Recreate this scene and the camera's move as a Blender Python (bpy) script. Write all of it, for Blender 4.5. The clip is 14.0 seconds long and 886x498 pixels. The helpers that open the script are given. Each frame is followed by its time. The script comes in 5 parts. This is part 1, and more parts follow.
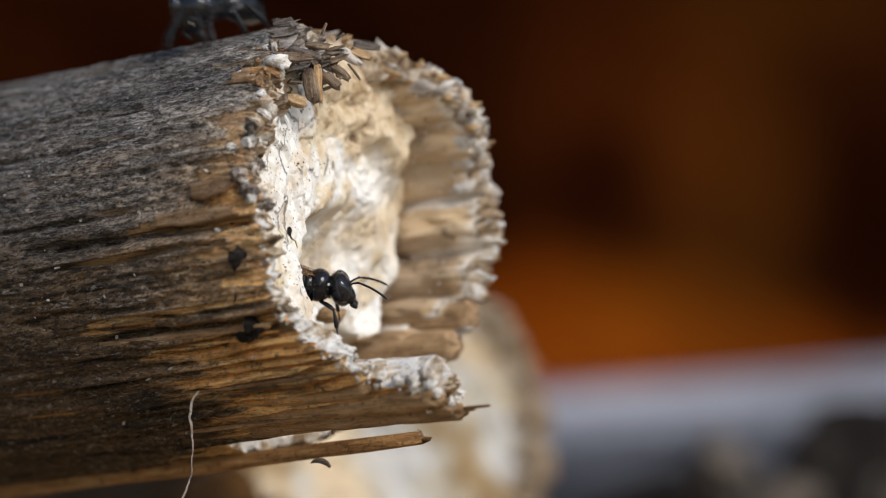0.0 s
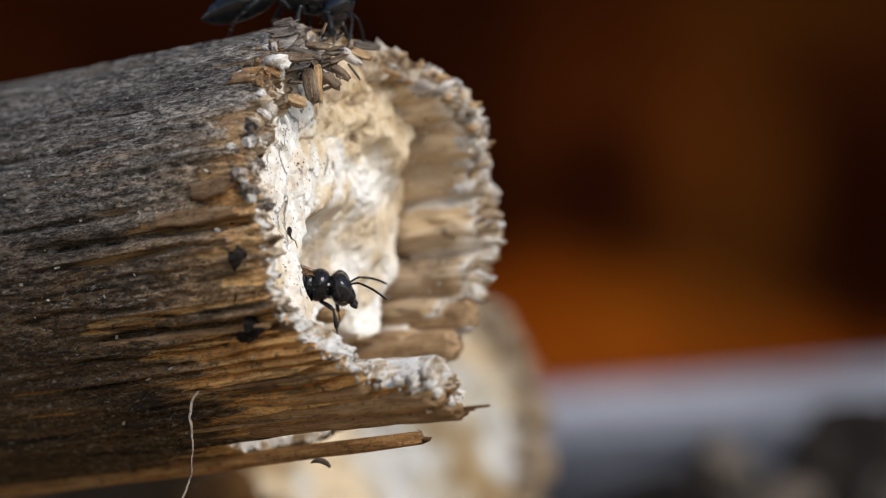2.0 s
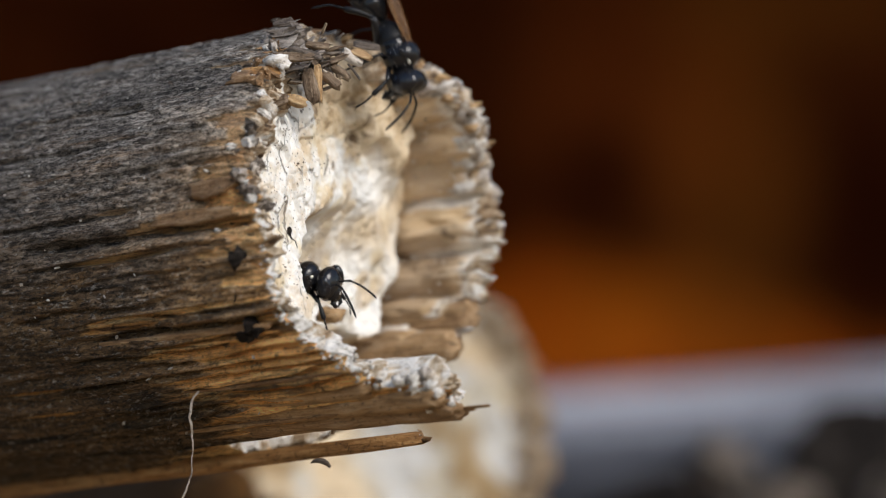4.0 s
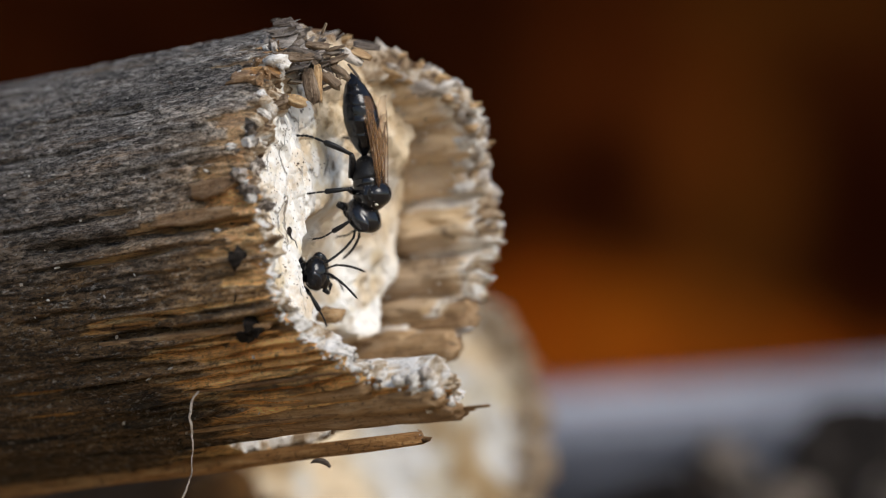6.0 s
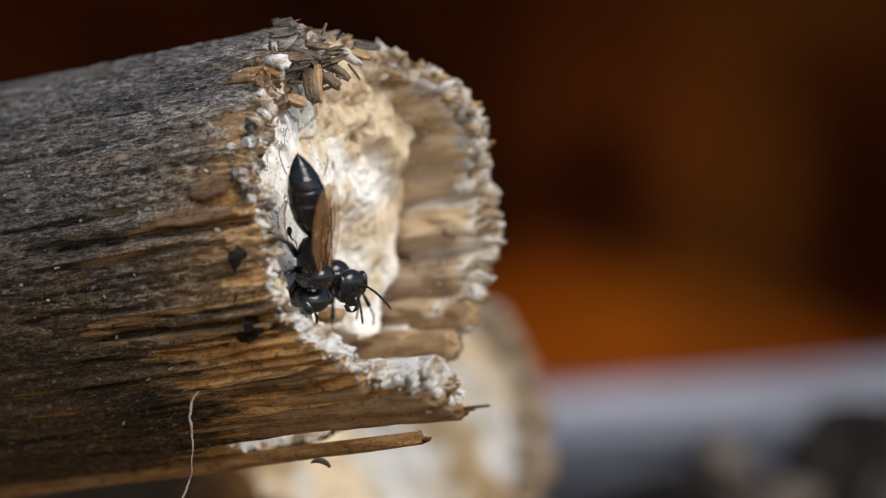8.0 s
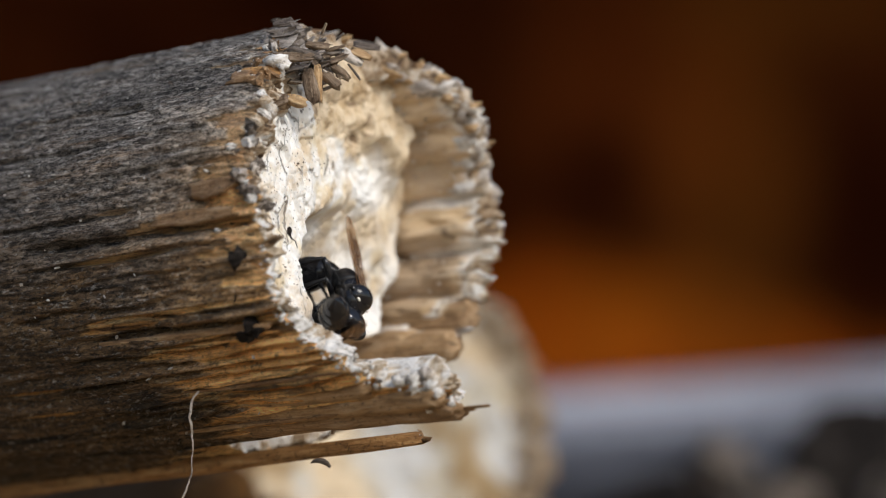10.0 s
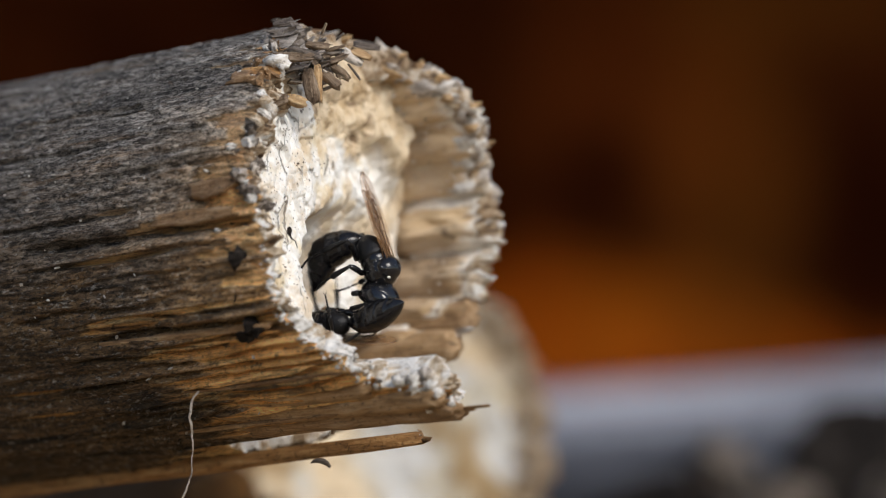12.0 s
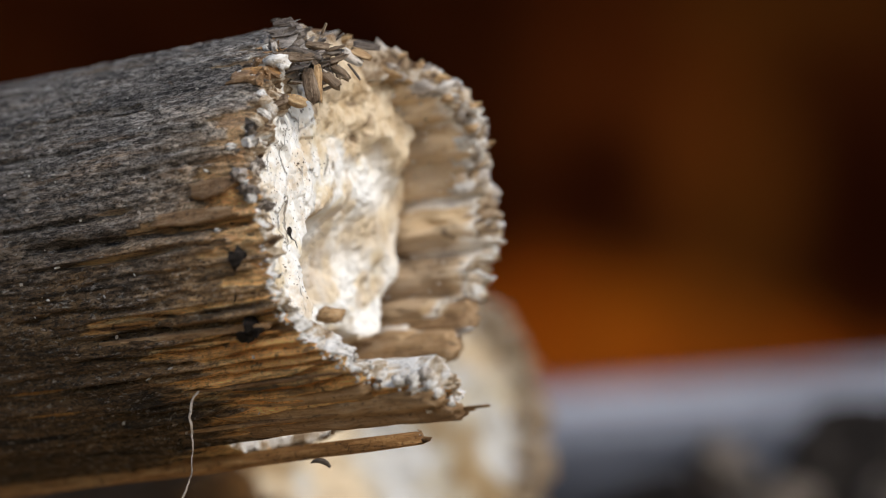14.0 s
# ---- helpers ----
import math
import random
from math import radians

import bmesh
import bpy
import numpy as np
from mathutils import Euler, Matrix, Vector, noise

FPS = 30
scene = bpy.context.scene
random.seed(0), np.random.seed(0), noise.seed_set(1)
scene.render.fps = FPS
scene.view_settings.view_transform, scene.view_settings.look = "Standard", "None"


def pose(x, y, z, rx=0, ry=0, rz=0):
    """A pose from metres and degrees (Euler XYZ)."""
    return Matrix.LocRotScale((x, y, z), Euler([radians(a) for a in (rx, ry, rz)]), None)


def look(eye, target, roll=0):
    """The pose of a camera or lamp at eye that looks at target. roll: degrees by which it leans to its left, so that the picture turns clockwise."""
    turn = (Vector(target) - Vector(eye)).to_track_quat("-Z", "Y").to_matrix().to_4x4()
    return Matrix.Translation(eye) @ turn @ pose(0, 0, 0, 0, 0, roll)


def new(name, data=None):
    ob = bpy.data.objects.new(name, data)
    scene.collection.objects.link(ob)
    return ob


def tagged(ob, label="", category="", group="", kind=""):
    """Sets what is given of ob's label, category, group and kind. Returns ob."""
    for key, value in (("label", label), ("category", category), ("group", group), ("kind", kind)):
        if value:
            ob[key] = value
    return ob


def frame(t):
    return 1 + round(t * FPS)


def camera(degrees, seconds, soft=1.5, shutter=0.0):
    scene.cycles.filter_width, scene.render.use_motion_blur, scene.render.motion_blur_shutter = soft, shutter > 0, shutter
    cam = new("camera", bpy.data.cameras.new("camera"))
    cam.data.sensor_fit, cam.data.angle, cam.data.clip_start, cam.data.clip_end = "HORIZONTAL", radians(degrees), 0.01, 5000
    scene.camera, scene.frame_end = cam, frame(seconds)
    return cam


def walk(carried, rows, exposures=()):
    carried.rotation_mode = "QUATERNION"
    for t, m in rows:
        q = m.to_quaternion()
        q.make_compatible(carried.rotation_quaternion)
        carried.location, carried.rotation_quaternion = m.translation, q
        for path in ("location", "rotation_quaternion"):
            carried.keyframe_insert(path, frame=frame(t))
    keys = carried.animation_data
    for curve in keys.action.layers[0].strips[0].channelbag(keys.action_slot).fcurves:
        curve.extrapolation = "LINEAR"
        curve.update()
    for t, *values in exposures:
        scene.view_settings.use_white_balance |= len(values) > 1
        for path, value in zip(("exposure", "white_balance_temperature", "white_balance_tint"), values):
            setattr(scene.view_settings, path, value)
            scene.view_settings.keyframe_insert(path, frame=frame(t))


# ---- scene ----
cam = camera(15.4, 14.0, 1.0, 1.0)
# a macro lens a hand's width from the stem, level, 42 mm over the ground; focused on the mouth of the nest
EYE = Vector((0.0, 0.0, 0.042))
cam.data.dof.use_dof = True
cam.data.dof.focus_distance = 0.1395
cam.data.dof.aperture_fstop = 33.0
walk(cam, [(0, look(EYE, EYE + Vector((0, 1, 0)))), (14, look(EYE, EYE + Vector((0, 1, 0))))],
     exposures=[(0, 0.0), (14, 0.0)])

# ---- light: soft daylight from above the camera, a little to its right ----
SUN = Vector((0.63, -0.70, 0.74)).normalized()
world = bpy.data.worlds.new("daylight")
scene.world = world
world.use_nodes = True
sky = world.node_tree.nodes.new("ShaderNodeTexSky")
sky.sky_type, sky.sun_disc = "NISHITA", False
sky.sun_elevation = math.asin(SUN.z)
sky.sun_rotation = math.atan2(SUN.x, SUN.y)
background = world.node_tree.nodes["Background"]
background.inputs["Strength"].default_value = 0.13
world.node_tree.links.new(sky.outputs[0], background.inputs["Color"])
sun_data = bpy.data.lights.new("sun", "SUN")
sun_data.energy, sun_data.angle, sun_data.color = 2.8, radians(30), (1.0, 0.95, 0.89)
sun = new("sun", sun_data)
sun.matrix_world = look((0, 0, 1), Vector((0, 0, 1)) - SUN)


# ---- materials ----
class Mat:
    """A node material under construction."""

    def __init__(self, name, rough=0.7, metal=0.0, spec=0.5):
        self.m = bpy.data.materials.new(name)
        self.m.use_nodes = True
        self.t = self.m.node_tree
        self.b = self.t.nodes["Principled BSDF"]
        self.b.inputs["Roughness"].default_value = rough
        self.b.inputs["Metallic"].default_value = metal
        self.b.inputs["Specular IOR Level"].default_value = spec
        self.co = self.t.nodes.new("ShaderNodeTexCoord").outputs["Object"]

    def link(self, a, b):
        self.t.links.new(a, b)

    def node(self, kind, **values):
        n = self.t.nodes.new(kind)
        for k, v in values.items():
            n.inputs[k].default_value = v
        return n

    def space(self, sx, sy, sz):
        n = self.node("ShaderNodeMapping", Scale=(sx, sy, sz))
        self.link(self.co, n.inputs["Vector"])
        return n.outputs[0]

    def noise(self, scale, where=None, detail=4.0, rough=0.6, warp=0.0):
        n = self.node("ShaderNodeTexNoise", Scale=scale, Detail=detail, Roughness=rough, Distortion=warp)
        self.link(where or self.co, n.inputs["Vector"])
        return n.outputs["Fac"]

    def voronoi(self, scale, where=None):
        n = self.node("ShaderNodeTexVoronoi", Scale=scale)
        self.link(where or self.co, n.inputs["Vector"])
        return n.outputs["Distance"]

    def ramp(self, fac, *stops):
        n = self.t.nodes.new("ShaderNodeValToRGB")
        el = n.color_ramp.elements
        while len(el) < len(stops):
            el.new(0.5)
        for e, (p, c) in zip(el, stops):
            e.position = p
            e.color = (*c, 1) if isinstance(c, tuple) else (c, c, c, 1)
        self.link(fac, n.inputs[0])
        return n.outputs["Color"]

    def mix(self, fac, a, b, how="MIX"):
        n = self.t.nodes.new("ShaderNodeMix")
        n.data_type, n.blend_type = "RGBA", how
        for sock, v in ((n.inputs[0], fac), (n.inputs[6], a), (n.inputs[7], b)):
            if isinstance(v, (int, float)):
                sock.default_value = v
            elif isinstance(v, tuple):
                sock.default_value = (*v, 1)
            else:
                self.link(v, sock)
        return n.outputs[2]

    def height(self):
        """The object's own z."""
        n = self.t.nodes.new("ShaderNodeSeparateXYZ")
        self.link(self.co, n.inputs[0])
        return n.outputs

    def math(self, op, a, b=0.0, c=None):
        n = self.t.nodes.new("ShaderNodeMath")
        n.operation = op
        for sock, v in zip(n.inputs, (a, b) if c is None else (a, b, c)):
            if isinstance(v, (int, float)):
                sock.default_value = v
            else:
                self.link(v, sock)
        return n.outputs[0]

    def colour(self, c):
        if isinstance(c, tuple):
            self.b.inputs["Base Color"].default_value = (*c, 1)
        else:
            self.link(c, self.b.inputs["Base Color"])
        return self

    def rough(self, r):
        self.link(r, self.b.inputs["Roughness"])
        return self

    def bump(self, fac, dist, strength=1.0):
        n = self.node("ShaderNodeBump", Distance=dist, Strength=strength)
        self.link(fac, n.inputs["Height"])
        last = self.b.inputs["Normal"]
        if last.is_linked:
            self.link(last.links[0].from_socket, n.inputs["Normal"])
        self.link(n.outputs[0], last)
        return self


def bark_material():
    """Grey weathered bark above, olive-brown below, bare tan wood where the outer layer has peeled."""
    m = Mat("weathered_bark", 0.75, spec=0.3)
    mottle = m.noise(3900, m.space(0.32, 1, 1), 6, 0.85)
    streak = m.noise(1700, m.space(0.08, 1, 1), 5, 0.7)
    broad = m.noise(420, m.space(0.3, 1, 1), 4, 0.6, 0.6)
    grain = m.noise(8500, m.space(0.5, 1, 1), 4, 0.75)
    flecks = m.noise(5200, m.space(0.5, 1, 1), 4, 0.8)
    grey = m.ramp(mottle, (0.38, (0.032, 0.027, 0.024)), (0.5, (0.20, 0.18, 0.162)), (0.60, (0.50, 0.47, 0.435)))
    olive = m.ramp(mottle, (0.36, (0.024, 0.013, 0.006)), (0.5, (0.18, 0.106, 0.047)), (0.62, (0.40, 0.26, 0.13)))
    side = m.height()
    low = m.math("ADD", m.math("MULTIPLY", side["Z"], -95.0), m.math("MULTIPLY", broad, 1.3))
    # the grey grows lighter towards the mouth
    mouth_pale = m.ramp(m.math("ADD", m.math("MULTIPLY", side["X"], 45.0), m.math("MULTIPLY", broad, 1.6)), (0.12, 0.43), (0.85, 1.0))
    grey = m.mix(1.0, m.mix(1.0, grey, (1.95, 1.90, 1.86), "MULTIPLY"), mouth_pale, "MULTIPLY")
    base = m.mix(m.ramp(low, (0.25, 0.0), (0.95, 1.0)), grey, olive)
    # browner bark towards the mouth, darker low down farther back
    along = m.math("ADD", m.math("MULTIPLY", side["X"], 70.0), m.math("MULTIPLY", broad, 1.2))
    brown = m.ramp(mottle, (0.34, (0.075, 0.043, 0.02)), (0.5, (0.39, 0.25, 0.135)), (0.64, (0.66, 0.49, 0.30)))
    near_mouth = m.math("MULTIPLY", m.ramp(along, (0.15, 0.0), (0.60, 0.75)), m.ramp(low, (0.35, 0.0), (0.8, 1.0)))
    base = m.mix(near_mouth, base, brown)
    low_dark = m.math("MULTIPLY", m.ramp(along, (0.0, 1.0), (0.32, 0.0)), m.ramp(low, (0.35, 0.0), (1.0, 1.0)))
    base = m.mix(m.math("MULTIPLY", low_dark, 0.34), base, (0.034, 0.023, 0.012))
    wood = m.ramp(streak, (0.30, (0.090, 0.038, 0.013)), (0.42, (0.64, 0.325, 0.10)), (0.57, (0.90, 0.60, 0.27)))
    peel = m.node("ShaderNodeAttribute")
    peel.attribute_name = "peel"
    bare = m.math("ADD", peel.outputs["Fac"], m.math("MULTIPLY", m.math("SUBTRACT", streak, 0.5), 1.2))
    bleached = m.mix(0.65, wood, (0.36, 0.30, 0.24))
    wood = m.mix(m.ramp(low, (0.45, 1.0), (1.0, 0.0)), wood, bleached)
    base = m.mix(m.ramp(bare, (0.40, 0.0), (0.62, 1.0)), base, wood)
    # brown breaks through along the fibres
    base = m.mix(m.math("MULTIPLY", m.ramp(streak, (0.52, 0.0), (0.68, 0.55)), m.math("SUBTRACT", 1.0, peel.outputs["Fac"])), base, (0.30, 0.18, 0.09))
    lines = m.ramp(m.noise(1100, m.space(0.05, 1, 1), 5, 0.7, 0.3), (0.37, 0.06), (0.45, 1.0))
    base = m.mix(0.82, base, lines, "MULTIPLY")
    stain = m.ramp(m.noise(300, m.space(0.3, 1, 1), 4, 0.65, 0.4), (0.34, 0.45), (0.54, 1.0))
    worn = m.math("SUBTRACT", 0.85, m.math("MULTIPLY", peel.outputs["Fac"], 0.40))
    base = m.mix(worn, base, stain, "MULTIPLY")
    dots = m.ramp(m.noise(2300, m.space(0.6, 1, 1), 3, 0.6), (0.60, 1.0), (0.66, 0.12))
    base = m.mix(m.math("MULTIPLY", peel.outputs["Fac"], 0.9), base, m.mix(1.0, base, dots, "MULTIPLY"))
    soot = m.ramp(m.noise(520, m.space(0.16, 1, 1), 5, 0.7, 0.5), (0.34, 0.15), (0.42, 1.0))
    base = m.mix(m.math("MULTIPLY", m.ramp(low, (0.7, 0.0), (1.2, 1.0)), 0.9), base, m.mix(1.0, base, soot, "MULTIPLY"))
    pale = m.ramp(flecks, (0.565, 0.0), (0.63, 1.0))
    pale = m.math("MULTIPLY", pale, m.math("SUBTRACT", 1.0, m.math("MULTIPLY", peel.outputs["Fac"], 0.75)))
    base = m.mix(m.math("MULTIPLY", pale, 0.62), base, (0.50, 0.48, 0.45))
    pits = m.ramp(grain, (0.40, 0.05), (0.50, 1.0))
    base = m.mix(worn, base, pits, "MULTIPLY")
    hairline = m.noise(7000, m.space(0.10, 1, 1), 4, 0.7)
    base = m.mix(0.8, base, m.ramp(hairline, (0.36, 0.30), (0.50, 1.0), (0.62, 1.0)), "MULTIPLY")
    base = m.mix(m.ramp(hairline, (0.58, 0.0), (0.68, 0.45)), base, m.mix(1.0, base, (2.0, 1.9, 1.8), "MULTIPLY"))
    # light towards the mouth, put in as a brighter copy of the bark colour
    mouth_lit = m.math("MULTIPLY", m.ramp(along, (0.15, 0.0), (0.62, 1.0)), m.ramp(low, (0.0, 0.0), (0.3, 1.0)))
    base = m.mix(m.math("MULTIPLY", mouth_lit, 0.9), base, m.mix(1.0, m.mix(0.08, base, (0.42, 0.31, 0.20)), (1.75, 1.58, 1.36), "MULTIPLY"))
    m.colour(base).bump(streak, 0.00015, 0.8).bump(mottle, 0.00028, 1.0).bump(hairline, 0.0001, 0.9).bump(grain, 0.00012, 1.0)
    return m.m


def wall_material():
    """Smooth tan inner wood: soft fibres, white tissue left in the grooves, brown spots."""
    m = Mat("inner_wall_wood", 0.62, spec=0.35)
    fibre = m.noise(900, m.space(0.10, 1, 1), 4, 0.55)
    broad = m.noise(260, m.space(0.5, 1, 1), 4, 0.6, 0.5)
    base = m.ramp(fibre, (0.30, (0.40, 0.25, 0.12)), (0.5, (0.60, 0.43, 0.25)), (0.70, (0.72, 0.58, 0.40)))
    base = m.mix(m.ramp(broad, (0.42, 0.0), (0.64, 0.6)), base, (0.66, 0.54, 0.40))
    groove = m.node("ShaderNodeAttribute")
    groove.attribute_name = "tissue"
    fluff = m.noise(900, m.space(0.45, 1, 1), 5, 0.75, 0.4)
    white = m.math("ADD", groove.outputs["Fac"], m.math("MULTIPLY", m.math("SUBTRACT", fluff, 0.5), 1.5))
    # shade low inside the mouth, painted as a darker tone of the wood
    low_shade = m.node("ShaderNodeAttribute")
    low_shade.attribute_name = "low_shade"
    shaded = m.math("ADD", low_shade.outputs["Fac"], m.math("MULTIPLY", m.math("SUBTRACT", broad, 0.5), 1.2))
    base = m.mix(m.ramp(shaded, (0.25, 0.0), (0.75, 0.85)), base, m.mix(1.0, base, (0.60, 0.56, 0.54), "MULTIPLY"))
    base = m.mix(m.ramp(white, (0.36, 0.0), (0.62, 0.9)), base, (0.82, 0.77, 0.70))
    spots = m.ramp(m.noise(1100, m.space(0.5, 1, 1), 4, 0.7, 0.4), (0.58, 0.0), (0.65, 1.0))
    patch = m.ramp(m.noise(230, None, 3), (0.42, 0.2), (0.56, 1.0))
    base = m.mix(m.math("MULTIPLY", m.math("MULTIPLY", spots, patch), 0.8), base, (0.085, 0.055, 0.04))
    m.colour(base).bump(fluff, 0.0003, 0.5).bump(fibre, 0.00006, 0.4).bump(m.noise(4000), 0.0001, 0.6)
    return m.m


def pith_material(name="pith", light=1.0, stain=0.0):
    """Chalky white pith; old tissue is tan and pitted; the front plate is peppered with black crumbs."""
    m = Mat(name, 0.85, spec=0.2)
    broad = m.noise(300, None, 4, 0.6, 0.4)
    fine = m.noise(3800, None, 5, 0.75)
    medium = m.noise(1100, m.space(1, 1, 0.5), 4, 0.7, 0.3)
    white = (0.92 * light, 0.905 * light, 0.87 * light)
    cream = (0.80 * light, 0.70 * light, 0.52 * light)
    base = m.ramp(broad, (0.30 + stain, (0.50 * light, 0.34 * light, 0.17 * light)), (0.37 + stain, cream), (0.45 + stain, white))
    aged_shade = m.node("ShaderNodeAttribute")
    aged_shade.attribute_name = "aged_shade"
    old = m.math("ADD", aged_shade.outputs["Fac"], m.math("MULTIPLY", m.math("SUBTRACT", medium, 0.5), 1.1))
    tan = m.ramp(medium, (0.30, (0.36, 0.24, 0.12)), (0.45, (0.68, 0.55, 0.37)), (0.64, (0.84, 0.75, 0.58)))
    base = m.mix(m.ramp(old, (0.18, 0.0), (0.55, 0.35), (0.85, 0.95)), base, m.mix(1.0, tan, (0.86, 0.82, 0.78), "MULTIPLY"))
    rot = m.math("MULTIPLY", m.ramp(m.noise(640, m.space(1, 1, 1.5), 4, 0.7, 0.5), (0.56, 0.0), (0.64, 1.0)), m.ramp(old, (0.55, 0.0), (0.9, 0.85)))
    base = m.mix(rot, base, (0.13, 0.075, 0.04))
    # crumbs and fine cracks
    warp = m.node("ShaderNodeTexNoise", Scale=900.0, Detail=3.0)
    m.link(m.co, warp.inputs["Vector"])
    bent = m.node("ShaderNodeVectorMath")
    bent.operation = "MULTIPLY_ADD"
    m.link(warp.outputs["Color"], bent.inputs[0])
    bent.inputs[1].default_value = (0.0007, 0.0007, 0.0007)
    m.link(m.co, bent.inputs[2])
    long = m.node("ShaderNodeMapping", Scale=(1, 1, 0.42))
    m.link(bent.outputs[0], long.inputs["Vector"])
    cell = m.node("ShaderNodeTexVoronoi", Scale=850.0)
    cell.feature = "DISTANCE_TO_EDGE"
    m.link(long.outputs[0], cell.inputs["Vector"])
    plate = m.node("ShaderNodeAttribute")
    plate.attribute_name = "plate"
    crack = m.math("MULTIPLY", m.ramp(cell.outputs["Distance"], (0.010, 1.0), (0.040, 0.0)), m.ramp(m.noise(700, None, 3), (0.50, 0.0), (0.56, 1.0)))
    crack = m.math("MULTIPLY", crack, m.math("ADD", 0.25, plate.outputs["Fac"]))
    gate = m.ramp(m.noise(420, None, 3), (0.50, 0.0), (0.60, 0.7))
    specks = m.math("MAXIMUM", m.ramp(m.voronoi(2300, bent.outputs[0]), (0.12, 1.0), (0.18, 0.0)), m.ramp(m.voronoi(4600, bent.outputs[0]), (0.14, 1.0), (0.21, 0.0)))
    drift = m.ramp(m.noise(600, None, 3), (0.40, 0.0), (0.54, 1.0))
    specks = m.math("MULTIPLY", specks, m.math("MAXIMUM", gate, m.math("MULTIPLY", drift, plate.outputs["Fac"])))
    dirt = m.math("MAXIMUM", m.math("MULTIPLY", specks, 0.9), m.math("MULTIPLY", crack, 0.42))
    blush = m.math("MULTIPLY", m.ramp(m.noise(520, None, 5, 0.7, 0.3), (0.47, 0.0), (0.62, 0.8)), plate.outputs["Fac"])
    base = m.mix(blush, base, (0.66, 0.54, 0.39))
    base = m.mix(dirt, base, (0.06, 0.04, 0.028))
    m.colour(base).bump(broad, 0.0004, 0.4).bump(medium, 0.0002, 0.35).bump(fine, 0.0001, 0.7).bump(crack, -0.00015, 0.7)
    return m.m


def rim_material():
    m = Mat("torn_rim", 0.8, spec=0.25)
    lumps = m.noise(800, m.space(0.7, 1, 1), 4, 0.7, 0.6)
    fine = m.noise(3600, None, 5, 0.75)
    side = m.height()
    # bleached low down, stained brown and grey along the crown
    base = m.ramp(m.math("SUBTRACT", lumps, m.math("MULTIPLY", m.math("MINIMUM", side["Z"], -0.001), 18.0)), (0.36, (0.09, 0.06, 0.042)), (0.46, (0.30, 0.20, 0.115)), (0.55, (0.60, 0.49, 0.36)), (0.63, (0.84, 0.81, 0.77)))
    base = m.mix(0.5, base, m.ramp(fine, (0.33, 0.3), (0.5, 1.0)), "MULTIPLY")
    m.colour(base).bump(lumps, 0.0004, 0.9).bump(fine, 0.0002, 0.9)
    return m.m


def splinter_material(name, dark, mid, light, spec=0.35, vary=0.55):
    m = Mat(name, 0.65, spec=spec)
    fibre = m.noise(3200, m.space(0.15, 1, 1), 5, 0.75)
    tint = m.node("ShaderNodeObjectInfo").outputs["Random"]
    base = m.ramp(fibre, (0.28, dark), (0.5, mid), (0.72, light))
    base = m.mix(m.math("MULTIPLY", tint, vary), base, m.mix(1.0, base, (0.55, 0.5, 0.5), "MULTIPLY"))
    dirt = m.ramp(m.noise(3000, None, 4, 0.8), (0.36, 0.25), (0.46, 1.0))
    base = m.mix(0.8, base, dirt, "MULTIPLY")
    m.colour(base).bump(fibre, 0.00016, 1.0).bump(m.noise(6000), 0.0001, 0.8)
    return m.m


BARK = bark_material()
WALL = wall_material()
PITH = pith_material("pith", 0.89)
OLDPITH = pith_material("old_pith", 0.58, 0.12)
DARK = splinter_material("dark_crumb", (0.006, 0.005, 0.004), (0.02, 0.016, 0.013), (0.06, 0.05, 0.045), 0.08)
RIM = rim_material()
OLDRIM = splinter_material("old_rim", (0.09, 0.055, 0.03), (0.34, 0.25, 0.16), (0.62, 0.53, 0.40))
TAN = splinter_material("tan_splinter", (0.07, 0.035, 0.015), (0.31, 0.18, 0.085), (0.56, 0.40, 0.24))
PALE_BARK = splinter_material("pale_bark", (0.10, 0.085, 0.075), (0.30, 0.265, 0.235), (0.55, 0.51, 0.47))
STICK = splinter_material("brown_stick", (0.045, 0.028, 0.016), (0.21, 0.145, 0.090), (0.50, 0.40, 0.29))
AMBER = splinter_material("orange_strip", (0.10, 0.045, 0.014), (0.36, 0.185, 0.066), (0.58, 0.35, 0.15))
BAR = splinter_material("brown_bar", (0.13, 0.07, 0.03), (0.40, 0.25, 0.125), (0.62, 0.45, 0.28))
BLOCK = splinter_material("block_wood", (0.26, 0.14, 0.06), (0.60, 0.39, 0.19), (0.78, 0.60, 0.37))
BLEACHED = splinter_material("bleached_tissue", (0.56, 0.49, 0.40), (0.80, 0.77, 0.72), (0.90, 0.88, 0.86), 0.25, 0.2)
PALE = splinter_material("pale_splinter", (0.28, 0.22, 0.17), (0.62, 0.55, 0.47), (0.85, 0.82, 0.78))
GREYCHIP = splinter_material("grey_chip", (0.035, 0.027, 0.022), (0.15, 0.12, 0.095), (0.40, 0.35, 0.30))


def bee_shell():
    m = Mat("black_shell", 0.30, spec=0.44)
    pits = m.noise(9000, None, 3, 0.6)
    m.colour(m.ramp(m.noise(1500), (0.3, (0.005, 0.005, 0.006)), (0.7, (0.013, 0.013, 0.015))))
    m.rough(m.ramp(m.noise(2500), (0.3, 0.11), (0.7, 0.20))).bump(pits, 0.00002, 0.5)
    return m.m


def bee_matt():
    m = Mat("dull_black_shell", 0.42, spec=0.28)
    m.colour((0.009, 0.009, 0.010)).bump(m.noise(7000, None, 3, 0.7), 0.00004, 0.8)
    return m.m


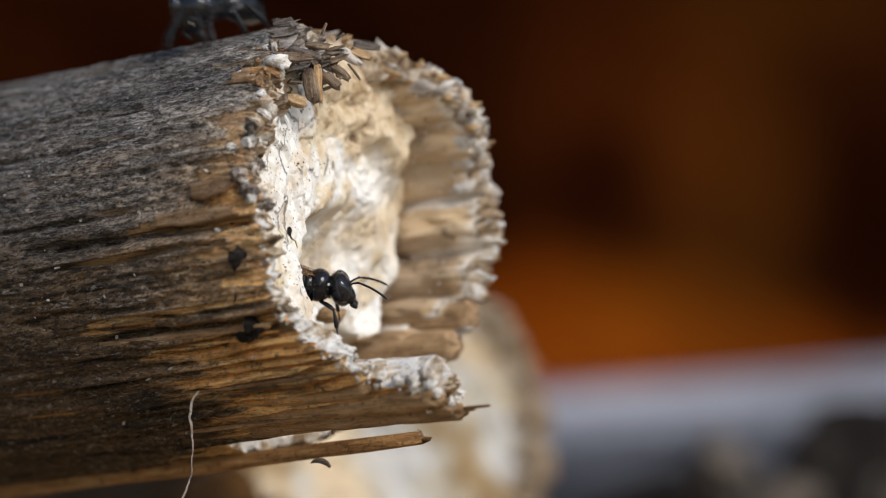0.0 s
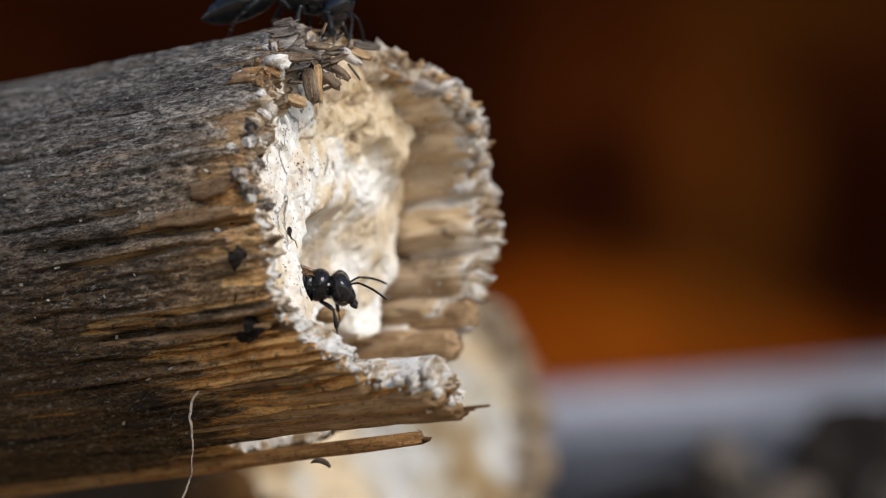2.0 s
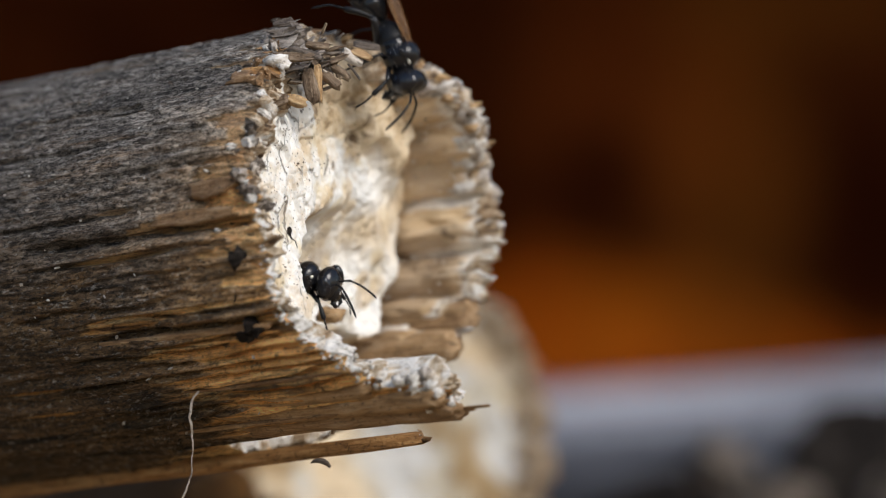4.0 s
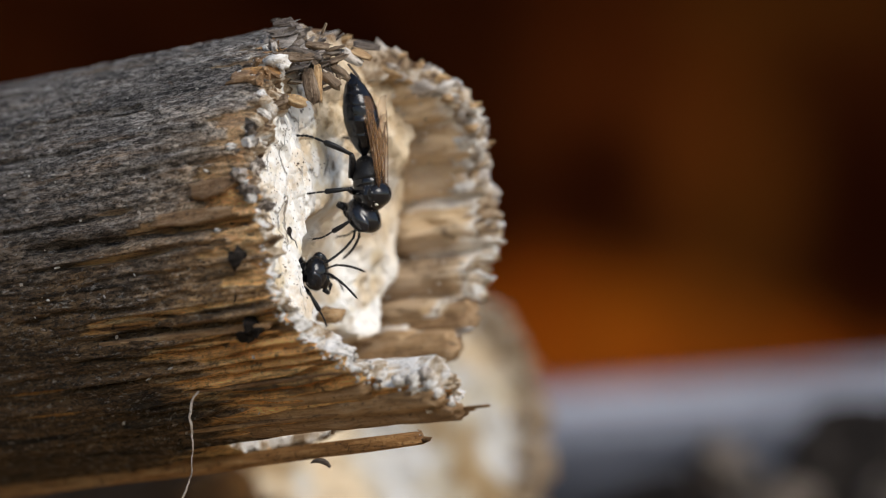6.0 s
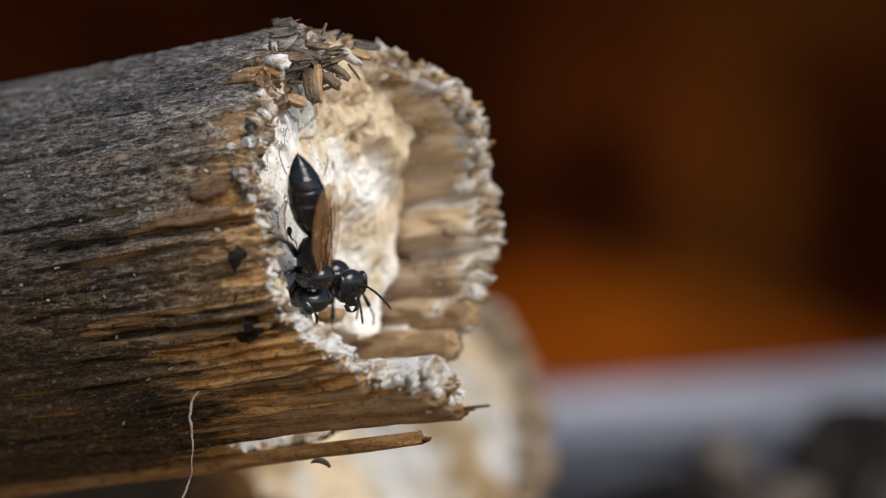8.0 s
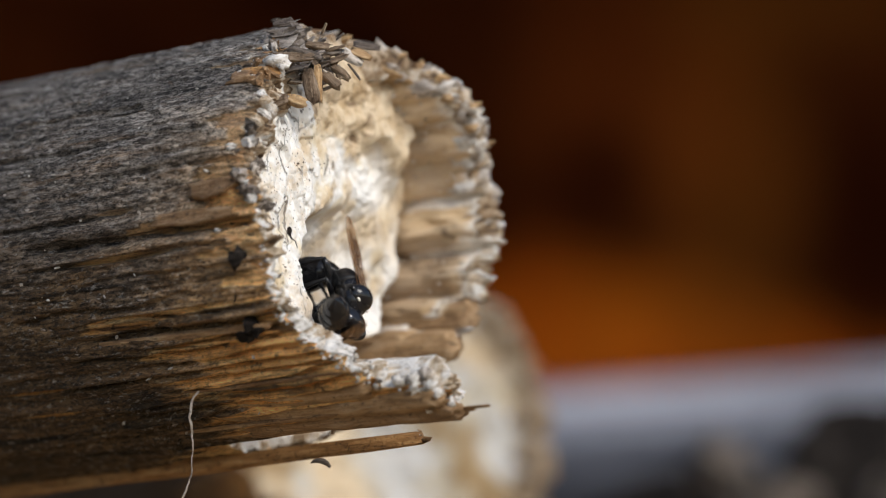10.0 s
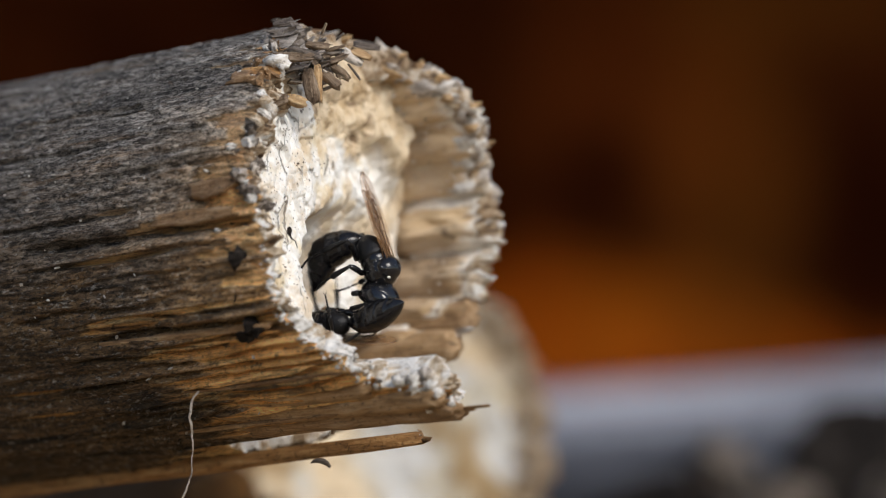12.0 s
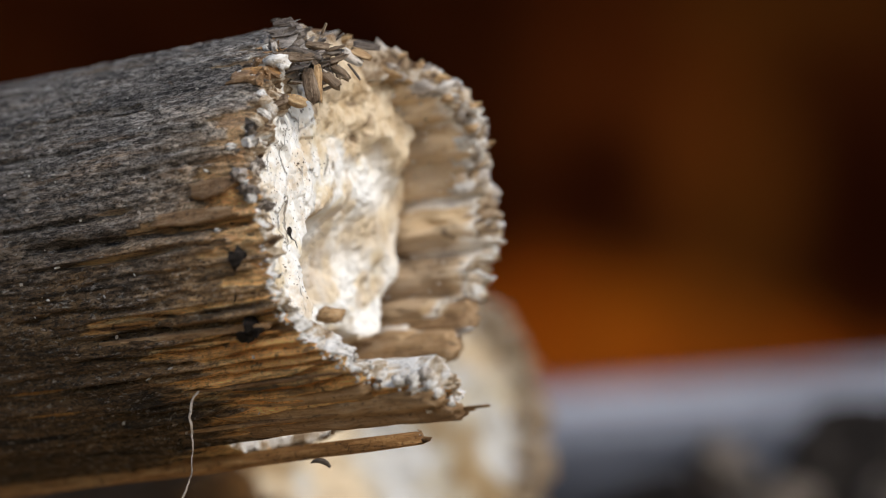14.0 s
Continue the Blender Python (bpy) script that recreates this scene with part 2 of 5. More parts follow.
def wing_material(name, colour, clear):
    m = Mat(name, 0.25, spec=0.6)
    m.colour(m.ramp(m.noise(1500, None, 3), (0.35, tuple(c * 0.7 for c in colour)), (0.65, colour)))
    m.b.inputs["Alpha"].default_value = clear
    m.bump(m.noise(2500, None, 2), 0.00004, 0.8)
    return m.m


SHELL, MATT = bee_shell(), bee_matt()
EYE_BLACK = Mat("compound_eye", 0.18, spec=0.6).colour((0.008, 0.009, 0.013)).m
WING = wing_material("amber_wing", (0.42, 0.22, 0.09), 0.20)
VEIN = Mat("wing_vein", 0.4).colour((0.11, 0.055, 0.024)).m
HAIR = Mat("pale_hair", 0.5).colour((0.30, 0.28, 0.26)).m
SPOT = Mat("cream_spot", 0.5).colour((0.75, 0.72, 0.62)).m


# ---- geometry tools; lengths in millimetres ----
MM = 0.001


def from_rows(name, verts, faces, material, smooth=True):
    me = bpy.data.meshes.new(name)
    me.from_pydata([tuple(v) for v in np.asarray(verts, float) * MM], [], faces)
    for x in material if isinstance(material, (list, tuple)) else (material,):
        me.materials.append(x)
    if smooth:
        me.polygons.foreach_set("use_smooth", [True] * len(me.polygons))
    me.update()
    return me


def piece(name, me, parent, m=None, label=""):
    """A part: one mesh under its thing."""
    ob = new(name, me)
    ob.parent = parent
    if m is not None:
        ob.matrix_basis = m
    if label:
        ob["label"] = label
    return ob


def place(x, y, z, axes=None):
    """A pose in millimetres from the lens, with the directions of its x, y and z axes."""
    m = axes.to_4x4() if axes is not None else Matrix.Identity(4)
    return Matrix.Translation(EYE + Vector((x, y, z)) * MM) @ m


def axes_of(ahead, up):
    """x along ahead, z as near as can be to up."""
    x = Vector(ahead).normalized()
    y = Vector(up).cross(x).normalized()
    return Matrix((x, y, x.cross(y))).transposed()


def hash3(i, j, k):
    n = (i * 374761393 + j * 668265263 + k * 2147483647 + 1013904223) & 0xFFFFFFFF
    n = ((n ^ (n >> 13)) * 1274126177) & 0xFFFFFFFF
    n = ((n ^ (n >> 16)) * 2246822519) & 0xFFFFFFFF
    return ((n ^ (n >> 15)) & 0xFFFFFF) / float(0xFFFFFF) * 2 - 1


def vnoise(x, y, z=0.0):
    """Smooth value noise on arrays, -1 to 1."""
    x, y, z = np.broadcast_arrays(np.asarray(x, float), np.asarray(y, float), np.asarray(z, float))
    i, j, k = (np.floor(a).astype(np.int64) for a in (x, y, z))
    f = [a - np.floor(a) for a in (x, y, z)]
    u, v, w = (a * a * (3 - 2 * a) for a in f)
    total = 0
    for di in (0, 1):
        for dj in (0, 1):
            for dk in (0, 1):
                weight = (u if di else 1 - u) * (v if dj else 1 - v) * (w if dk else 1 - w)
                total = total + weight * hash3(i + di, j + dj, k + dk)
    return total


def fbm(x, y, z=0.0, octaves=4, gain=0.5):
    total, amp = 0, 1.0
    for o in range(octaves):
        total = total + amp * vnoise(x * 2 ** o + 17 * o, y * 2 ** o - 9 * o, z * 2 ** o + 5 * o)
        amp *= gain
    return total


def smooth(a, b, x):
    t = np.clip((x - a) / (b - a), 0, 1)
    return t * t * (3 - 2 * t)


def grid_faces(rows, cols, wrap=False):
    """Quads of a grid of points, row by row; wrap closes each row."""
    faces = []
    last = cols if wrap else cols - 1
    for i in range(rows - 1):
        for j in range(last):
            a, b = i * cols + j, i * cols + (j + 1) % cols
            faces.append((a, b, b + cols, a + cols))
    return faces


def lathe(profile, around=20, wide=1.0, tall=1.0, bend=0.0):
    """Points and faces of a body turned about x: profile of (x, radius); bend lowers its ends."""
    pts, faces = [], grid_faces(len(profile), around, True)
    for x, r in profile:
        for k in range(around):
            a = 2 * math.pi * k / around
            pts.append((x, r * wide * math.cos(a), r * tall * math.sin(a) - bend * x * x))
    n = len(pts)
    pts += [(profile[0][0], 0, -bend * profile[0][0] ** 2), (profile[-1][0], 0, -bend * profile[-1][0] ** 2)]
    for k in range(around):
        faces.append((n, (k + 1) % around, k))
        faces.append((n + 1, n - around + k, n - around + (k + 1) % around))
    return pts, faces


def tube(path, radii, around=8):
    """A round rod through the points of a path."""
    path = [Vector(p) for p in path]
    pts = []
    side = Vector((0.3, 0.9, 0.31)).normalized()
    for i, p in enumerate(path):
        d = (path[min(i + 1, len(path) - 1)] - path[max(i - 1, 0)]).normalized()
        side = (side - d * side.dot(d)).normalized()
        other = d.cross(side)
        for k in range(around):
            a = 2 * math.pi * k / around
            pts.append(tuple(p + (side * math.cos(a) + other * math.sin(a)) * radii[i]))
    faces = grid_faces(len(path), around, True)
    n = len(pts)
    faces.append(tuple(range(around - 1, -1, -1)))
    faces.append(tuple(range(n - around, n)))
    return pts, faces


def join(*bodies):
    pts, faces = [], []
    for p, f in bodies:
        n = len(pts)
        pts += [tuple(v) for v in p]
        faces += [tuple(i + n for i in q) for q in f]
    return pts, faces


def splinter_mesh(name, length, width, thick, material, seed, ragged=0.3):
    """A torn sliver of wood along x: grooved along its fibres, kinked, with frayed ends."""
    rng = random.Random(seed)
    n, sides = 13, 14
    limp = min(1.0, 1.6 / length)
    kink_y, kink_z = rng.uniform(-0.07, 0.07) * limp, rng.uniform(-0.09, 0.09) * limp
    twist = rng.uniform(-0.5, 0.5) * limp
    f = np.linspace(0, 1, n)[:, None]
    a = np.linspace(0, 2 * np.pi, sides, endpoint=False)[None, :]
    ca, sa = np.cos(a), np.sin(a)
    groove = 1 + 0.38 * vnoise(ca * 2.3 + seed, sa * 2.3, f * length / 2.0) + 0.16 * vnoise(ca * 5.1, sa * 5.1 + seed, f * length / 0.6)
    groove = groove * (1 - 0.15 * f ** 2 - 0.22 * f ** 9) * (1 - 0.25 * (1 - f) ** 9) * (1 + 0.15 * vnoise(f * length / 0.3, seed, 0.5))
    fray = 0.5 + 0.2 * vnoise(ca * 2.2, sa * 2.2, seed + 0.7) + 0.8 * vnoise(ca * 7, sa * 7, seed + 0.2)
    x = length * f - 2.8 * ragged * width * fray * f ** 6 + 2.0 * ragged * width * fray[:, ::-1] * (1 - f) ** 4
    y = np.sign(ca) * np.abs(ca) ** 0.7 * width / 2 * groove
    z = np.sign(sa) * np.abs(sa) ** 0.7 * thick / 2 * groove
    ct, st = np.cos(twist * f), np.sin(twist * f)
    pts = np.stack([x, ct * y - st * z + kink_y * length * f * f, st * y + ct * z + kink_z * length * f * f], -1).reshape(-1, 3)
    faces = grid_faces(n, sides, True) + [tuple(range(sides - 1, -1, -1)), tuple(range(n * sides - sides, n * sides))]
    return from_rows(name, pts, faces, material)


def rounded_bar(name, length, width, thick, material, seed):
    """A rounded bar of fibre along x with a blunt, lumpy end."""
    f = np.linspace(0, 1, 40)[:, None]
    a = np.linspace(0, 2 * np.pi, 20, endpoint=False)[None, :]
    x = length * f + 0 * a
    close = np.sqrt(np.clip(1 - np.clip((x - length + 0.5) / 0.5, 0, 1) ** 3, 0.05, 1))
    lump = 1 + 0.10 * fbm(np.cos(a) * 1.5 + seed, np.sin(a) * 1.5, x / 1.2, 3) + 0.05 * fbm(np.cos(a) * 4, np.sin(a) * 4 + seed, x / 3.0, 2)
    pts = np.stack([x + 0.25 * fbm(np.cos(a) * 2 + seed, np.sin(a) * 2, 0.5, 2) * f, np.cos(a) * width / 2 * close * lump, np.sin(a) * thick / 2 * close * lump], -1).reshape(-1, 3)
    faces = grid_faces(40, 20, True) + [tuple(range(19, -1, -1)), tuple(range(39 * 20, 40 * 20))]
    return from_rows(name, pts, faces, material)


def crumb_mesh(name, size, material, seed, jag=0.3):
    """A small irregular crumb."""
    rng = random.Random(seed)
    pts, faces = [], grid_faces(6, 8, True)
    off = rng.uniform(0, 50)
    for i in range(6):
        a = math.pi * (0.04 + 0.92 * i / 5)
        for k in range(8):
            b = 2 * math.pi * k / 8
            d = (math.cos(a), math.sin(a) * math.cos(b), math.sin(a) * math.sin(b))
            r = size * (1 + 0.6 * float(vnoise(d[0] * 2.3 + off, d[1] * 2.3, d[2] * 2.3)) + rng.uniform(-jag, jag))
            pts.append((d[0] * r, d[1] * r, d[2] * r * 0.8))
    faces += [tuple(range(7, -1, -1)), tuple(range(40, 48))]
    return from_rows(name, pts, faces, material, jag < 0.2)


# ---- the setting: a rust-red back wall, unseen boards added to shade it, on pale soil ----
def board(name, x0, x1, y0, y1, z0, z1, material, label, seed, fine=6):
    """A board with slightly uneven faces, from corner to corner in millimetres from the lens."""
    bm = bmesh.new()
    bmesh.ops.create_cube(bm, size=1)
    for v in bm.verts:
        v.co = Vector(((x0 + x1) / 2 + v.co.x * (x1 - x0), (y0 + y1) / 2 + v.co.y * (y1 - y0), (z0 + z1) / 2 + v.co.z * (z1 - z0)))
    bmesh.ops.bevel(bm, geom=bm.edges[:], offset=1.2, segments=2, affect="EDGES")
    bmesh.ops.scale(bm, vec=(MM, MM, MM), verts=bm.verts)
    me = bpy.data.meshes.new(name)
    bm.to_mesh(me)
    bm.free()
    me.materials.append(material)
    ob = new(name, me)
    ob.location = EYE
    return tagged(ob, label, kind="structure")


def rust_material():
    m = Mat("rust_red_stained_wood", 0.9, spec=0.04)
    fibre = m.noise(300, m.space(1, 1, 0.1), 5, 0.6)
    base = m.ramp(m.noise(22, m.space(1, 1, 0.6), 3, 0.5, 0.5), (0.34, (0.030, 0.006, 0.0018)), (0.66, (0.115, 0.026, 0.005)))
    # a glow of light painted as orange patches, with brown and dark patches: x and z of their middle (m), width,
    # height, colour, strength
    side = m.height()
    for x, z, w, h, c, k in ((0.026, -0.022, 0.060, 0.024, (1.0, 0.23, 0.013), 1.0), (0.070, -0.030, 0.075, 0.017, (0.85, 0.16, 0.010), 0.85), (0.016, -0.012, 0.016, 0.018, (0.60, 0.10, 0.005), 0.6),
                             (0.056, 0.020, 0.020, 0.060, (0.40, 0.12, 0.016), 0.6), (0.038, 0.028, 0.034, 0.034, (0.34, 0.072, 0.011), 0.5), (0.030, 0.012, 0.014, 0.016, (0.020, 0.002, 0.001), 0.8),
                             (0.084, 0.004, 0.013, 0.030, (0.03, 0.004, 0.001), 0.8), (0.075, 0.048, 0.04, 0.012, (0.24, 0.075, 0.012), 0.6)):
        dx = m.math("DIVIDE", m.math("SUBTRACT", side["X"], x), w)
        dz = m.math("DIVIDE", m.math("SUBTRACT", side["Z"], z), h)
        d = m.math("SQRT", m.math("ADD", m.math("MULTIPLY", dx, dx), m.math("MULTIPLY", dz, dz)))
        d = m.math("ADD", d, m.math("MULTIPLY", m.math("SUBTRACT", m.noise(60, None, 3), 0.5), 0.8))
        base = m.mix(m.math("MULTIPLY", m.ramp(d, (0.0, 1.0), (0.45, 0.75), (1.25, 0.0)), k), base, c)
    base = m.mix(0.4, base, m.ramp(fibre, (0.3, 0.4), (0.6, 1.0)), "MULTIPLY")
    m.colour(base).bump(fibre, 0.0004, 0.6)
    return m.m


def soil_material():
    m = Mat("dry_soil", 0.95, spec=0.2)
    lumps = m.noise(120, None, 6, 0.7)
    # pale, warm tone chosen to throw light up onto the undersides
    m.colour(m.ramp(lumps, (0.3, (0.18, 0.115, 0.06)), (0.6, (0.43, 0.30, 0.16)), (0.8, (0.55, 0.42, 0.26))))
    m.bump(lumps, 0.004, 0.8)
    return m.m


GROUND = -42.0
RUST, SOIL = rust_material(), soil_material()


def ground_sheet():
    """One sheet of soil, lumpy near the nest, that runs on to the horizon."""
    near = np.linspace(-420, 420, 121)
    far = np.array([-400000, -60000, -9000, -2500, -1000])
    xs = np.concatenate([far, near, -far[::-1]])
    ys = np.concatenate([far, near + 300, -far[::-1]])
    gx, gy = np.meshgrid(xs, ys)
    calm = np.exp(-((gx / 380) ** 2 + ((gy - 300) / 380) ** 2) ** 2)
    gz = GROUND + calm * (1.6 * fbm(gx / 22, gy / 22, 0.3, 4) - 1.6)
    me = from_rows("ground", np.stack([gx, gy, gz], -1).reshape(-1, 3), grid_faces(len(ys), len(xs)), SOIL)
    ob = new("ground", me)
    ob.location = EYE
    return tagged(ob, "dry sandy soil, made pale to bounce light under the stems", kind="structure")


ground_sheet()
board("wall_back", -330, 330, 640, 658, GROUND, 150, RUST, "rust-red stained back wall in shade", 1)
# side and top boards lie out of view, added to keep daylight off the back
board("wall_left", -348, -330, 380, 658, GROUND, 150, RUST, "unseen rust-red side board added to shade the back wall", 2)
board("wall_right", 330, 348, 380, 658, GROUND, 150, RUST, "unseen rust-red side board added to shade the back wall", 3)
board("ceiling", -360, 360, 372, 664, 150, 166, RUST, "unseen rust-red board added to shade the back wall", 4)


# ---- the stems ----
AXIS = Vector((0.853, -0.505, 0.131)).normalized()
FAR = Vector((-AXIS.y, AXIS.x, 0)).normalized()
UPWARD = FAR.cross(AXIS) if FAR.cross(AXIS).z > 0 else AXIS.cross(FAR)
# local axes of a stem: x out of its torn mouth, y to the far wall, z up
STEM_AXES = Matrix((AXIS, FAR, UPWARD)).transposed()
MOUTH = (-3.921, 143.0, 0.764)
RADIUS = 9.3

# how far the torn rim reaches out (mm) at angles round the mouth: 0 far wall, 90 top, 180 near wall, 270 underside
RIM_ANGLE = [0, 13, 31, 42, 49, 54, 56, 64, 70, 78, 90, 132, 157, 177, 204, 211, 220, 232, 234, 240, 247.5, 248.5, 278.5, 302, 321, 327, 328, 336, 337, 348, 360]
RIM_REACH = [2.3, 2.0, 2.7, 2.8, 2.4, 1.7, 1.0, 0.8, -0.2, -0.9, -0.9, 0.4, 0.4, 0.9, 1.2, 1.8, 3.1, 4.0, 6.4, 6.8, 6.0, -6.6, -6.4, -2.2, -0.8, -0.5, 0.2, 0.4, 1.4, 1.7, 2.3]


def rim_reach(angle, seed, ragged=1.0):
    base = np.interp(angle, RIM_ANGLE, RIM_REACH) if seed == 0 else 1.6 * fbm(np.cos(np.radians(angle)) * 1.7, np.sin(np.radians(angle)) * 1.7, seed + 0.5, 4)
    arc = np.radians(angle) * RADIUS
    round_x, round_y = np.cos(np.radians(angle)) * RADIUS, np.sin(np.radians(angle)) * RADIUS
    tufts = fbm(round_x / 1.5, round_y / 1.5, 3.3 + seed, 2)
    steps = np.round(fbm(round_x / 0.5, round_y / 0.5, 6.3 + seed, 2) * 2.5) / 2.5
    return base + ragged * (0.34 * tufts + 0.20 * steps * (0.4 + np.abs(vnoise(arc / 2.2, 1.1))) + 0.20 * fbm(arc / 0.14, 8.1 + seed, 0, 3))


# how far back from the mouth the outer bark has peeled (mm) at angles round the near side
PEEL_ANGLE = [100, 118, 126, 134, 144, 150, 163, 168, 177, 179, 200, 204, 206, 215, 225, 240, 250, 262]
PEEL_FROM = [0.4, -0.6, -1.3, -0.7, 0.1, -0.3, -1.0, -2.6, -3.3, -0.4, -0.2, -0.1, -4.0, -4.6, -5.0, -5.6, -6.2, -8.5]


# long cracks in the bark: angle, where they start and end behind the mouth, depth, half width (mm)
CRACKS = [(177, -11.5, 0.5, 0.55, 0.20), (171, -20, -6, 0.20, 0.10), (203.5, -9, 1.0, 0.60, 0.22), (214, -8.0, 2.0, 0.30, 0.13),
          (222, -6.0, 3.0, 0.38, 0.12), (229, -9.0, 3.0, 0.42, 0.14), (236, -14, 2.5, 0.3, 0.12), (195, -13, -3, 0.16, 0.10),
          (207, -7.5, 1.2, 0.35, 0.09), (209.5, -11, 0.2, 0.30, 0.10), (217, -12, 1.5, 0.40, 0.11), (219.5, -4.5, 2.6, 0.28, 0.07), (225.5, -10, 2.2, 0.42, 0.10),
          (232, -7, 3.0, 0.40, 0.09), (233.5, -13, -3, 0.30, 0.12), (239, -9, 2.6, 0.38, 0.10), (242, -15, 1.0, 0.35, 0.12), (199, -7, 0.2, 0.30, 0.09), (183, -12, -1, 0.22, 0.09),
          (188, -9, 0, 0.14, 0.08), (150, -16, -2, 0.16, 0.10), (138, -20, -5, 0.14, 0.12), (122, -12, 0.0, 0.16, 0.10), (160, -8, 0, 0.2, 0.14)]


# grooves between the flutes of the far wall (degrees), and how far each flute below a groove stands out
GROOVES = np.array([-52.0, -42, -32.5, -22, -7, 10, 22, 37, 50])
FLUTE_DEPTH = np.array([1.0, 0.8, 1.0, 1.05, 0.9, 1.1, 0.75, 0.9, 0.8])


def stem(name, label, pose_, seed, length=60.0, cols=1080, rows=240, parts=True, dense=1.0, pith=PITH, rim_wood=RIM):
    """A dead stem: an Empty at its mouth with bark, torn rim, inner wall and pith."""
    root = new(name)
    root.matrix_world = pose_
    tagged(root, label, "stem", "dead stems")
    deg = np.linspace(0, 360, cols, endpoint=False)
    ang = np.radians(deg)
    reach = rim_reach(deg, seed)
    arc = ang * RADIUS
    cx, cy = np.cos(ang) * RADIUS, np.sin(ang) * RADIUS
    # bark: rows are closer together towards the mouth
    t = np.linspace(0, 1, rows) ** 1.6
    back = np.interp(t, [0, 0.45, 1], [0, 13, length])[::-1]
    s = reach[None, :] * np.exp(-back[:, None] / 5.0) - back[:, None]
    ca, sa = np.cos(ang)[None, :], np.sin(ang)[None, :]
    h = 0.16 * fbm(cx / 1.5 + 50 * seed, cy / 1.5, s / 16, 3)
    low = 0.5 - 0.5 * sa
    h = h + (0.05 + 0.06 * low) * fbm(cx / 0.35, cy / 0.35 + 9 * seed, s / 4.5, 3)
    h = h + 0.05 * fbm(cx / 0.30, cy / 0.30 + 3, s / 0.9, 4, 0.6)
    h = h + 0.045 * fbm(cx / 0.16, cy / 0.16, s / 0.5 + seed, 3)
    h = h - 0.22 * np.clip(vnoise(cx / 0.9 + 7, cy / 0.9, s / 7) - 0.35, 0, 1)
    if seed == 0:
        for a0, s0, s1, deep, half in CRACKS:
            wander = 1.4 * vnoise(s / 3.0, a0, 0.2)
            off = (deg[None, :] - a0 - wander) * math.pi / 180 * RADIUS
            ends = smooth(s0, s0 + 2.5, s) * (1 - smooth(s1, s1 + 0.8, s))
            h = h - deep * ends * np.exp(-(off / half) ** 2) * (1 + 0.4 * fbm(s / 0.6, off, a0, 2))
            # the lower lip of a crack stands proud
            h = h + 0.35 * deep * ends * np.exp(-((off + 2.2 * half) / (1.6 * half)) ** 2)
    # the outer layer has come away in strips near the mouth and in narrow streaks elsewhere
    strips = np.round(2.5 * vnoise(arc / 0.55, 5.0 + seed) + 1.5 * vnoise(arc / 0.21, 9.0)) * 0.75
    start = np.interp(deg, PEEL_ANGLE, PEEL_FROM, left=0.5, right=0.5) - strips - (0.0 if seed == 0 else 2.0)
    fade = 3.2 * smooth(204, 222, deg)[None, :]
    peel = smooth(-0.08 - fade, 0.12 + fade, s - start[None, :] + 0.12 * vnoise(cx / 0.2, cy / 0.2, s / 0.3))
    streaks = smooth(0.58, 0.85, vnoise(cx / 0.42, cy / 0.42 + 3, s / 6.0) + 0.012 * s + 0.15 * low)
    peel = np.maximum(peel, streaks)
    h = h - 0.20 * peel + 0.04 * peel * fbm(cx / 0.22, cy / 0.22, s / 6.0, 2)
    # the bark thins towards the tear
    h = h - 0.25 * np.exp(-back[:, None] / 0.5) * (1 + vnoise(cx / 0.4, cy / 0.4, 2.2))
    r = RADIUS + h
    bark = np.stack([s, r * ca, r * sa], -1)
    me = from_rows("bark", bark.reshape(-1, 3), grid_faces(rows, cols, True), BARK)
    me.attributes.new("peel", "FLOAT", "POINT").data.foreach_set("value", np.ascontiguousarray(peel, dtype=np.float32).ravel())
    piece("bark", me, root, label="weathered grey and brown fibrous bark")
    # torn rim: lumpy tissue from the bark's edge to the inner wall
    steps = 22
    near = smooth(0.2, -0.5, np.cos(ang))
    wall = 0.80 + near * (0.55 * smooth(-0.1, 0.4, np.sin(ang)) - 0.25) + 0.22 * fbm(cx / 2.2, cy / 2.2, 4.4, 2)
    ribs = 1.2 * np.abs(np.sin(arc / 1.05 + 1.5 * vnoise(arc / 2.6, 2.0))) ** 0.6 + 0.08 * np.abs(vnoise(arc / 0.45, 6.0)) + 0.02 * vnoise(arc / 0.15, 2.0)
    # broad rounded flutes on the far wall; white tissue stays in some of the grooves
    turn = np.where(deg > 180, deg - 360, deg)

    def flutes(at):
        cut = np.searchsorted(GROOVES, at)
        lower, upper = np.take(GROOVES, np.clip(cut - 1, 0, len(GROOVES) - 1)), np.take(GROOVES, np.clip(cut, 0, len(GROOVES) - 1))
        across = np.clip((at - lower) / np.maximum(upper - lower, 0.01), 0, 1)
        return 0.35 + 0.70 * np.sin(np.pi * across ** 0.85) ** 0.6 * np.take(FLUTE_DEPTH, np.clip(cut, 0, len(FLUTE_DEPTH) - 1))

    on_far = smooth(-50, -44, turn) * (1 - smooth(47, 52, turn))
    ribs = ribs * (1 - on_far) + flutes(turn) * on_far
    tissue = np.zeros_like(turn)
    for middle, half, much in ((37, 2.0, 0.4), (10, 2.2, 0.75), (-7, 1.8, 0.55), (-32.5, 1.6, 0.9), (-22, 1.2, 0.3)):
        tissue = np.maximum(tissue, much * np.exp(-((turn - middle) / half) ** 2))
    inner = RADIUS - wall - ribs
    w = np.linspace(0, 1, steps)[:, None]
    edge_r, edge_s = r[-1][None, :], s[-1][None, :]
    rr = edge_r + (inner[None, :] - edge_r) * w
